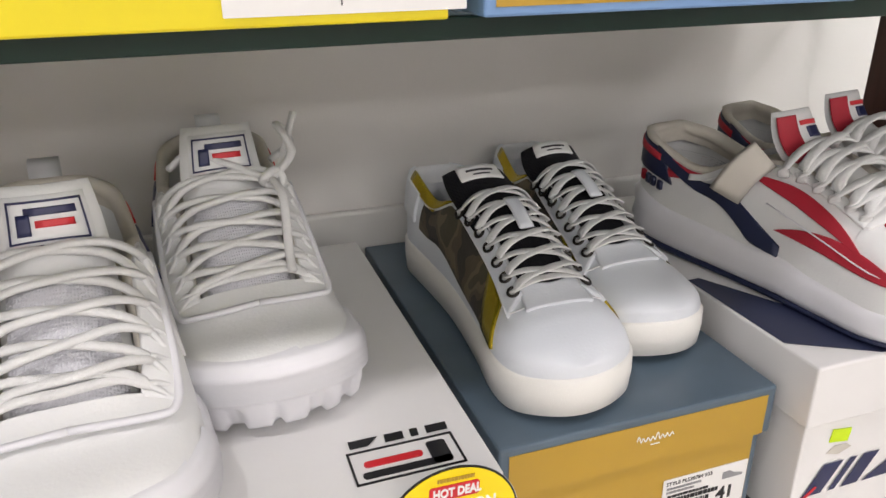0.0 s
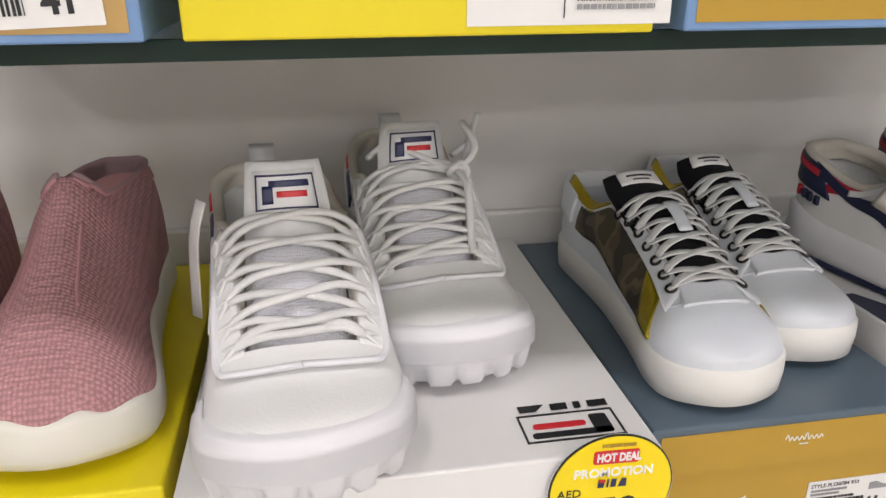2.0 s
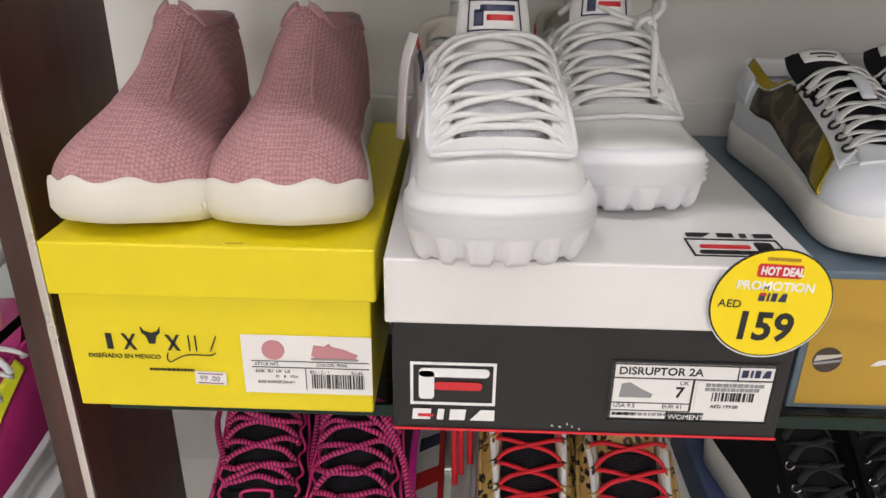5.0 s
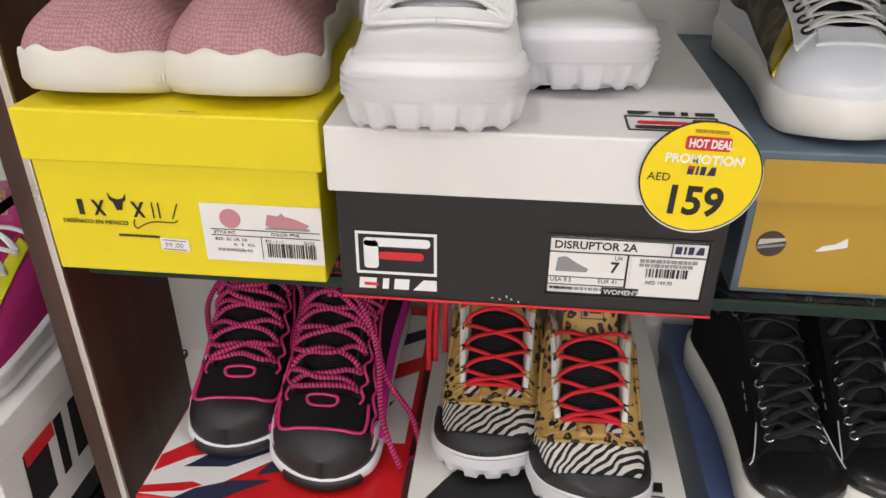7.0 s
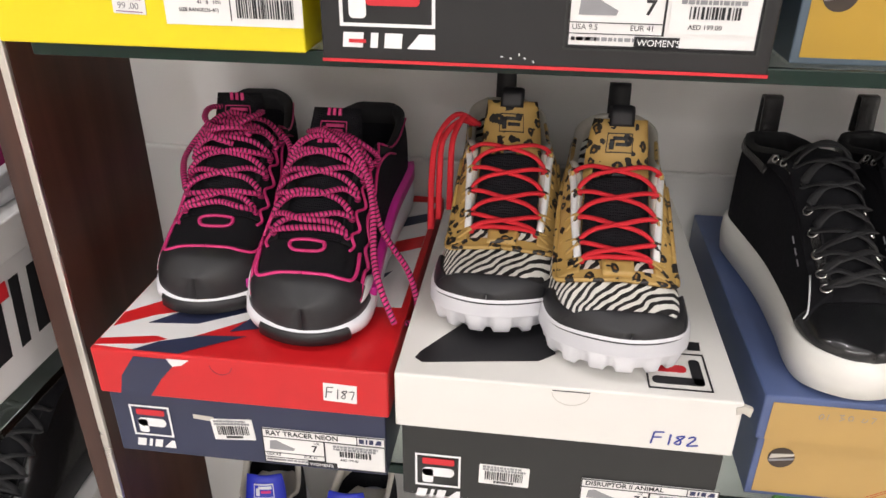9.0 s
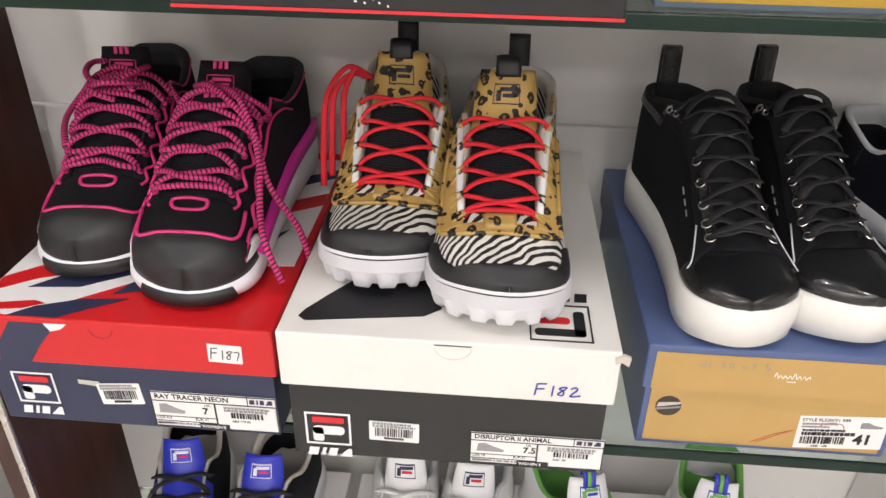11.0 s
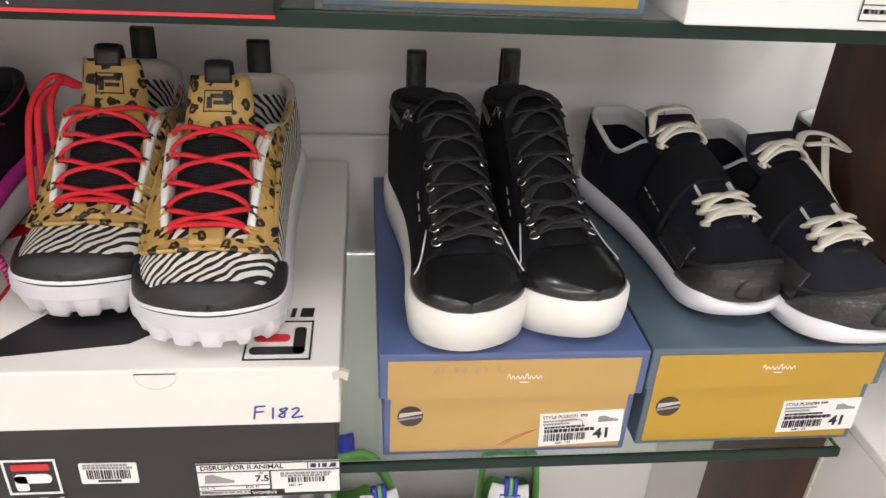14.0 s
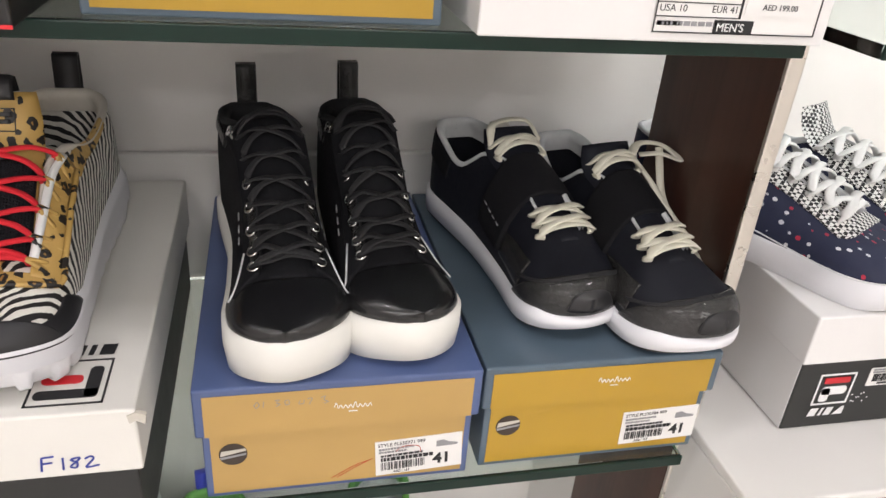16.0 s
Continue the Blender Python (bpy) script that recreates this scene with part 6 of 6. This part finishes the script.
def high_top(m, side):
    sh = Shoe("black suede high-top trainer with a white rubber sole", m, dict(HIGH, wide=0.905, length=0.262, tongue=(0.36, 0.31, 0.126), group="black high-top pair"), side)
    sh.sole(PLAINCREAM, [(0, -0.003), (0.06, 0.002), (0.5, 0.004), (0.92, 0.0038), (1, -0.001)])
    sh.upper(BLACKSUEDE, BLACKIN, roll=0.004, thick=0.006)
    sh.panel("toe_vamp", BLACKLEATHER, lambda g: 0.72 - 0.02 * (2 * g - 1) ** 2, 1.0, 0.02, 0.98, off=0.0012, ng=30, both=False)
    edge = lambda f: 0.5 - sh.a(min(lerp(0.255, 0.70, f), sh.sv - 0.001)) + 0.003
    sh.panel("lace_stay", BLACKSUEDE, 0.26, lambda g: 0.75 - 0.06 * g, lambda f: 0.15 + 0.06 * min(1, 3 * f) - 0.04 * max(0, f - 0.85) / 0.15, edge, off=0.0022)
    sh.panel("stay_edge", PEBBLE, 0.26, 0.66, lambda f: edge(f * 0.9) - 0.065, lambda f: edge(f * 0.9), off=0.0030, ng=6)
    sh.piping("stitching", WHITEIN, [(0.60, 0.235), (0.68, 0.205), (0.735, 0.17), (0.75, 0.12)], r=0.0007, off=0.0026)
    sh.panel("ankle_band", PEBBLE, 0.02, 0.26, 0.105, 0.142, off=0.0022)
    sh.tongue(BLACKSUEDE, 0.010)
    st = [0.665, 0.615, 0.565, 0.515, 0.465, 0.415, 0.365, 0.32]
    du = lambda s: sh.a(s) + 0.035
    sh.laces(BLACKLACE, st, du, 0.0040, 0.0011, 0.0065, eyelets=STEELRING, arch=0.003, wob=0.004)
    sh.eyelet_at(0.285, 0.5 - sh.a(0.285) - 0.035, STEELRING, 0.003)
    sh.eyelet_at(0.285, 0.5 + sh.a(0.285) + 0.035, STEELRING, 0.003)
    sh.pull_loop(PEBBLE, 0.0, 0.0085, 0.034, 0.0, base=0.122)
    for k in range(3):
        sh.panel("side_script", GREYINK, 0.47 + 0.03 * k, 0.487 + 0.03 * k, 0.15, 0.156, off=0.0008, nf=3, ng=2)
    return sh


def strap_runner(m, side):
    sh = Shoe("black low running shoe with elastic band and ivory laces", m, dict(RUNNER, length=0.264, wide=0.96, group="black running pair"), side)
    sh.sole(DARKRUBBER, [(0, -0.004), (0.12, 0.001), (0.22, 0.001)], name="outsole")
    sh.sole(WHITERUBBER, [(0.2, 0.0), (0.24, 0.003), (0.6, 0.0038), (0.95, 0.003), (1, -0.002)], name="midsole", top=lambda s, g: sh.zb(s) + 0.004 - 0.006 * max(0, (s - 0.88) / 0.12))
    sh.upper(NAVYFAB, WHITEIN, roll=0.0035, thick=0.006)
    sh.panel("toe_guard", PEBBLE, lambda g: 0.90 - 0.22 * abs(2 * g - 1) ** 2, 1.0, 0.0, 1.0, off=0.0018, ng=36, both=False)
    sh.panel("toe_bumper", DARKRUBBER, 0.97, 1.0, 0.05, 0.95, off=0.004, ng=16, both=False)
    for k in range(3):
        sh.piping("toe_stitch", BLACKLACE, [(0.70 + 0.008 * k, 0.10), (0.80 + 0.008 * k, 0.17), (0.875 + 0.008 * k, 0.28), (0.90 + 0.008 * k, 0.40), (0.905 + 0.008 * k, 0.5)], r=0.0009, off=0.002)
    sh.panel("side_leather", PEBBLE, 0.55, 0.72, 0.04, lambda f: 0.14 + 0.08 * f, off=0.0014)
    sh.panel("heel_counter", BLACKSUEDE, 0.0, 0.20, 0.04, 0.13, off=0.0016)
    sh.tongue(NAVYFAB, 0.008)
    sh.panel("elastic_band", BLACKSUEDE, 0.42, 0.545, 0.05, 0.95, off=0.0045, ng=30, both=False)
    sh.laces(IVORYLACE, [0.665, 0.625, 0.59], lambda s: 0.16, 0.0042, 0.0015, 0.0065, arch=0.003, first_bar=True)
    sh.laces(IVORYLACE, [0.40, 0.36], lambda s: 0.19, 0.0042, 0.0015, 0.0075, arch=0.004)
    e = sh.pt(0.36, 0.34, 0.006)
    if side < 0:
        sh.free_lace(IVORYLACE, [sh.pt(0.38, 0.42, 0.010), e + Vector((0.010, 0.004, 0.012)), e + Vector((0.032, 0.0, 0.010)), e + Vector((0.040, -0.018, 0.002)), e + Vector((0.020, -0.014, 0.008)), e + Vector((0.004, -0.006, 0.006))], 0.0040, 0.0015)
        sh.free_lace(IVORYLACE, [e + Vector((0.0, 0.0, 0.004)), sh.pt(0.42, 0.22, 0.012), sh.pt(0.52, 0.13, 0.012), sh.pt(0.60, 0.10, 0.006), sh.pt(0.66, 0.10, 0.004)], 0.0040, 0.0015)
        sh.free_lace(IVORYLACE, [e + Vector((0.03, 0.0, 0.008)), sh.pt(0.42, 0.14, 0.020), sh.pt(0.52, 0.09, 0.020), sh.pt(0.62, 0.08, 0.008)], 0.0040, 0.0015)
    else:
        sh.free_lace(IVORYLACE, [sh.pt(0.36, 0.66, 0.006), sh.pt(0.34, 0.58, 0.018), sh.pt(0.35, 0.46, 0.020), sh.pt(0.37, 0.36, 0.012)], 0.0040, 0.0015)
        p = sh.pt(0.24, 0.42, 0.0)
        sh.add("swing_tag", cord([p + Vector((0.012, 0.03, 0.015)), p + Vector((0.016, 0.02, 0.0)), p + Vector((0.028, 0.0, -0.02))], 0.010, 0.0006, up=(0, -1, 0.2), n=3), CARD, "small kraft card tag")
    for k in range(4):
        sh.panel("side_script", GREYINK, 0.43 + 0.025 * k, 0.444 + 0.025 * k, 0.125, 0.129, off=0.0052, nf=2, ng=2)
    return sh


def print_court(m, side):
    sh = Shoe("navy letter-print canvas trainer with checkered stay", m, dict(COURT, group="navy print pair"), side)
    sh.sole(WHITERUBBER, [(0, -0.003), (0.08, 0.001), (0.5, 0.0022), (0.9, 0.002), (1, -0.001)])
    sh.upper(FLECKS, WHITEIN, roll=0.003)
    wrap_panel(sh, "lace_stay", CHECKS, 0.67, 0.23, 0.002, reach=0.05)
    sh.tongue(CHECKS, 0.008)
    sh.laces(WHITELACE, [0.645, 0.595, 0.545, 0.495, 0.445, 0.39], lambda s: sh.a(s) + 0.05, 0.0042, 0.0016, 0.007, arch=0.006, wob=0.003)
    sh.piping("sole_stitch", WHITEIN, [(0.3, 0.01), (0.6, 0.01), (0.8, 0.01), (0.95, 0.01)], r=0.0007, off=0.003)
    return sh


def plain_trainer(m, side, label, group, spec, upper, lining, sole, tongue, lace, marks):
    """A trainer of which little is seen: sole, upper, stay, tongue with a mark, laces."""
    sh = Shoe(label, m, dict(spec, group=group), side)
    sh.sole(sole, CHUNK_ROWS if spec is TALL else [(0, -0.003), (0.08, 0.001), (0.5, 0.0022), (0.9, 0.002), (1, -0.001)])
    sh.upper(upper, lining, roll=0.004, thick=0.006)
    wrap_panel(sh, "lace_stay", marks[0], 0.67, 0.25, 0.003, reach=0.04)
    sh.tongue(tongue, 0.009)
    sh.badge(0.80, 0.94, 0.5, marks[1], marks[2], marks[3], 0.0056, marks[4] if len(marks) > 4 else None)
    sh.laces(lace, [0.65, 0.59, 0.53, 0.47, 0.41], lambda s: sh.a(s) + 0.04, 0.0036, 0.0016, 0.007, arch=0.004)
    return sh


TY, TF, TP, TN, TR, TW, TB, TG = 1.4635, 1.4655, 1.4475, 1.4705, 1.1075, 1.1210, 1.1015, 1.0995
pink_sock_shoe(pose(-0.491, 0.004, TY, 0, 0, -1), 1)
pink_sock_shoe(pose(-0.372, 0.008, TY, 0, 0, 3), -1)
white_chunky(pose(-0.252, -0.045, TF, 0, 0, 3), 1, False)
white_chunky(pose(-0.143, 0.048, TF, 0, 0, 6), -1, True)
court_shoe(pose(0.012, 0.026, TP, 0, 0, -1), 1)
court_shoe(pose(0.109, 0.066, TP, 0, 0, 1), -1)
dad_runner(pose(0.252, -0.014, TN, 0, 0, 10), 1, True)
dad_runner(pose(0.352, 0.026, TN, 0, 0, 10), -1, False)
neon_runner(pose(-0.450, 0.050, TR, 0, 0, 5), 1, "loops")
neon_runner(pose(-0.346, 0.019, TR, 0, 0, 1), -1, "long")
animal_chunky(pose(-0.213, 0.025, TW, 0, 0, -1), 1, True)
animal_chunky(pose(-0.107, -0.012, TW, 0, 0, 1), -1, False)
high_top(pose(0.056, 0.011, TB, 0, 0, 3.5), 1)
high_top(pose(0.155, 0.026, TB, 0, 0, 8), -1)
strap_runner(pose(0.283, 0.046, TG, 0, 0, 10), 1)
strap_runner(pose(0.378, 0.010, TG, 0, 0, 13), -1)

# ---- neighbouring bays and the lower shelf ----
board = thing("display_board", "white laminated display board of the next bay", "shelf board", pose(0.405, 0, 1.0))
part("board", slab(0.0, 0.9, -0.046, BACK - 0.002, -0.010, 0, 0.002), LAMINATE, board)
part("side_panel", slab(0.0, 0.0125, -0.04, BACK - 0.002, -1.0, -0.0105, 0.001), LAMINATE, board)
counter = thing("wooden_cabinet", "orange oak cabinet under the white display board", "cabinet", pose(0.419, 0, 0))
part("body", slab(0.0, 0.88, -0.026, BACK - 0.004, 0, 0.9885, 0.002), OAK, counter)
for k in range(2):
    door = part("door", slab(0.006 + 0.44 * k, 0.434 + 0.44 * k, -0.042, -0.0265, 0.06, 0.984, 0.002), OAK, counter)
    part("handle", slab(0.05 + 0.3 * k, 0.062 + 0.3 * k, -0.056, -0.0425, 0.5, 0.62, 0.003), METAL, door)

top, body, cover, w, h = shoe_box("black and white cardboard shoe box with worn corners", 0.477, 0.711, 0.027, 1.0005, 1.120, 0.047, 0.31, GREYC, WHITEC)
part("side_print", slab(0.0030, 0.0036, 0.005, 0.304, 0.001, 0.072), WHITEC, top)
p_mark(top, 0.026, FB, 0.025, 0.036, WHITEP, REDP)
store_sticker(top, 0.075, FB, 0.042, 0.036, 0.019, 81, 0)
for k in range(9):
    stick(top, "scuff", rects([(0, 0.0015, 0, 0.0008)]), WHITEP, 0.066 + 0.004 * (k % 5), FB, 0.026 + 0.004 * (k % 3), tilt=30 * k)
lid_blot(cover, 0.085, 0.03, 0.1202, [(0, 0.0), (0.02, -0.018), (0.04, -0.02), (0.022, -0.006)], REDC)
print_court(pose(0.560, 0.030, 1.1185, 0, 0, 30), 1)
print_court(pose(0.655, 0.060, 1.1185, 0, 0, 28), -1)

# left bay
top, body, cover, w, h = shoe_box("white cardboard shoe box with a large side wordmark", -0.872, -0.634, -0.012, 1.0105, 1.163, 0.035, 0.33, WHITEC, WHITEC)
side = Matrix(((0, -1, 0, 0.2342), (1, 0, 0, 0.03), (0, 0, 1, 0.032), (0, 0, 0, 1)))
part("side_wordmark", letters4(0.17, 0.068, 0.1), INK, top, "large black wordmark", m=side)
part("side_wordmark_red", rects([(0, 0.045, 0, 0.016)]), REDP, top, m=side @ pose(0.008, -0.0012, 0.054))
plain_trainer(pose(-0.688, 0.010, 1.1635, 0, 0, 0), -1, "berry and acid yellow trainer with a white sole", "berry and yellow pair", TALL, BERRY, BERRY, WHITERUBBER, BERRY, WHITELACE, (ACID, ACID, ACID, WHITEP))
plain_trainer(pose(-0.815, 0.020, 1.1635, 0, 0, 0), 1, "berry and acid yellow trainer with a white sole", "berry and yellow pair", TALL, BERRY, BERRY, WHITERUBBER, BERRY, WHITELACE, (ACID, ACID, ACID, WHITEP))
plain_trainer(pose(-0.715, 0.055, S1 + 0.009, 0, 0, 2), -1, "pale pink trainer with a thick white sole", "pale pink pair", COURT, PINKRIB, PINKIN, WHITERUBBER, PINKRIB, WHITELACE, (PINKRIB, WHITEP, WHITEP, WHITEP))
top, body, cover, w, h = shoe_box("pale grey cardboard shoe box in the next bay", -0.89, -0.66, -0.010, S3 + 0.0005, 0.79, 0.04, 0.31, WHITEC, WHITEC)
plain_trainer(pose(-0.705, 0.002, 0.7905, 0, 0, 2), -1, "black leather high-top boot with silver eyelets", "black boot pair", HIGH, BLACKLEATHER, BLACKIN, DARKRUBBER, BLACKSUEDE, BLACKLACE, (BLACKLEATHER, INK, INK, INK))
plain_trainer(pose(-0.805, 0.010, 0.7905, 0, 0, 2), 1, "black leather high-top boot with silver eyelets", "black boot pair", HIGH, BLACKLEATHER, BLACKIN, DARKRUBBER, BLACKSUEDE, BLACKLACE, (BLACKLEATHER, INK, INK, INK))

# lower shelf
LB = S3 + 0.11
for label, a, b, bm_, lm in (("black cardboard shoe box on the lower shelf", -0.52, -0.30, GREYC, WHITEC), ("white cardboard shoe box on the lower shelf", -0.285, -0.055, WHITEC, WHITEC), ("grey cardboard shoe box on the lower shelf", -0.035, 0.20, GREYC, WHITEC)):
    shoe_box(label, a, b, 0.0, S3 + 0.0005, LB, 0.04, 0.30, bm_, lm)
BL = ("royal blue and black trainer with a pink mark", "blue and black pair", TALL, BLACKMESH, BEIGEIN, WHITERUBBER, ROYAL, BLACKLACE, (ROYAL, WHITEP, WHITEP, HOTPINK))
plain_trainer(pose(-0.462, 0.030, LB + 0.0005, 0, 0, 8), 1, *BL)
plain_trainer(pose(-0.362, 0.015, LB + 0.0005, 0, 0, 2), -1, *BL)
WH = ("white leather trainer with a red and navy mark", "white lower pair", TALL, WHITELEATHER, WHITEIN, WHITERUBBER, WHITELEATHER, WHITELACE, (WHITELEATHER, NAVYP, NAVYP, REDP))
plain_trainer(pose(-0.215, 0.030, LB + 0.0005, 0, 0, 0), 1, *WH)
plain_trainer(pose(-0.120, 0.025, LB + 0.0005, 0, 0, 0), -1, *WH)
GR = ("white leather trainer with green lining and blue loop", "white and green pair", TALL, WHITELEATHER, LIME, WHITERUBBER, WHITELEATHER, WHITELACE, (WHITELEATHER, ROYAL, LIME, ROYAL))
for x, y, turn, sd in ((0.035, 0.020, 14, 1), (0.140, 0.022, -6, -1)):
    g = plain_trainer(pose(x, y, LB + 0.0005, 0, 0, turn), sd, *GR)
    q = g.tongue_line(1.0)
    for k, m in ((-0.005, ROYAL), (0.0, LIME), (0.005, ROYAL)):
        g.add("tongue_loop", cord([q + Vector((k, -0.006, -0.010)), q + Vector((k, -0.001, 0.006)), q + Vector((k, 0.006, 0.008)), q + Vector((k, 0.010, -0.004))], 0.0025, 0.0012, up=(0, -1, 0.4), n=4), m)
    g.pull_loop(ROYAL, 0.0, 0.009, 0.028, 0.0, base=0.118)
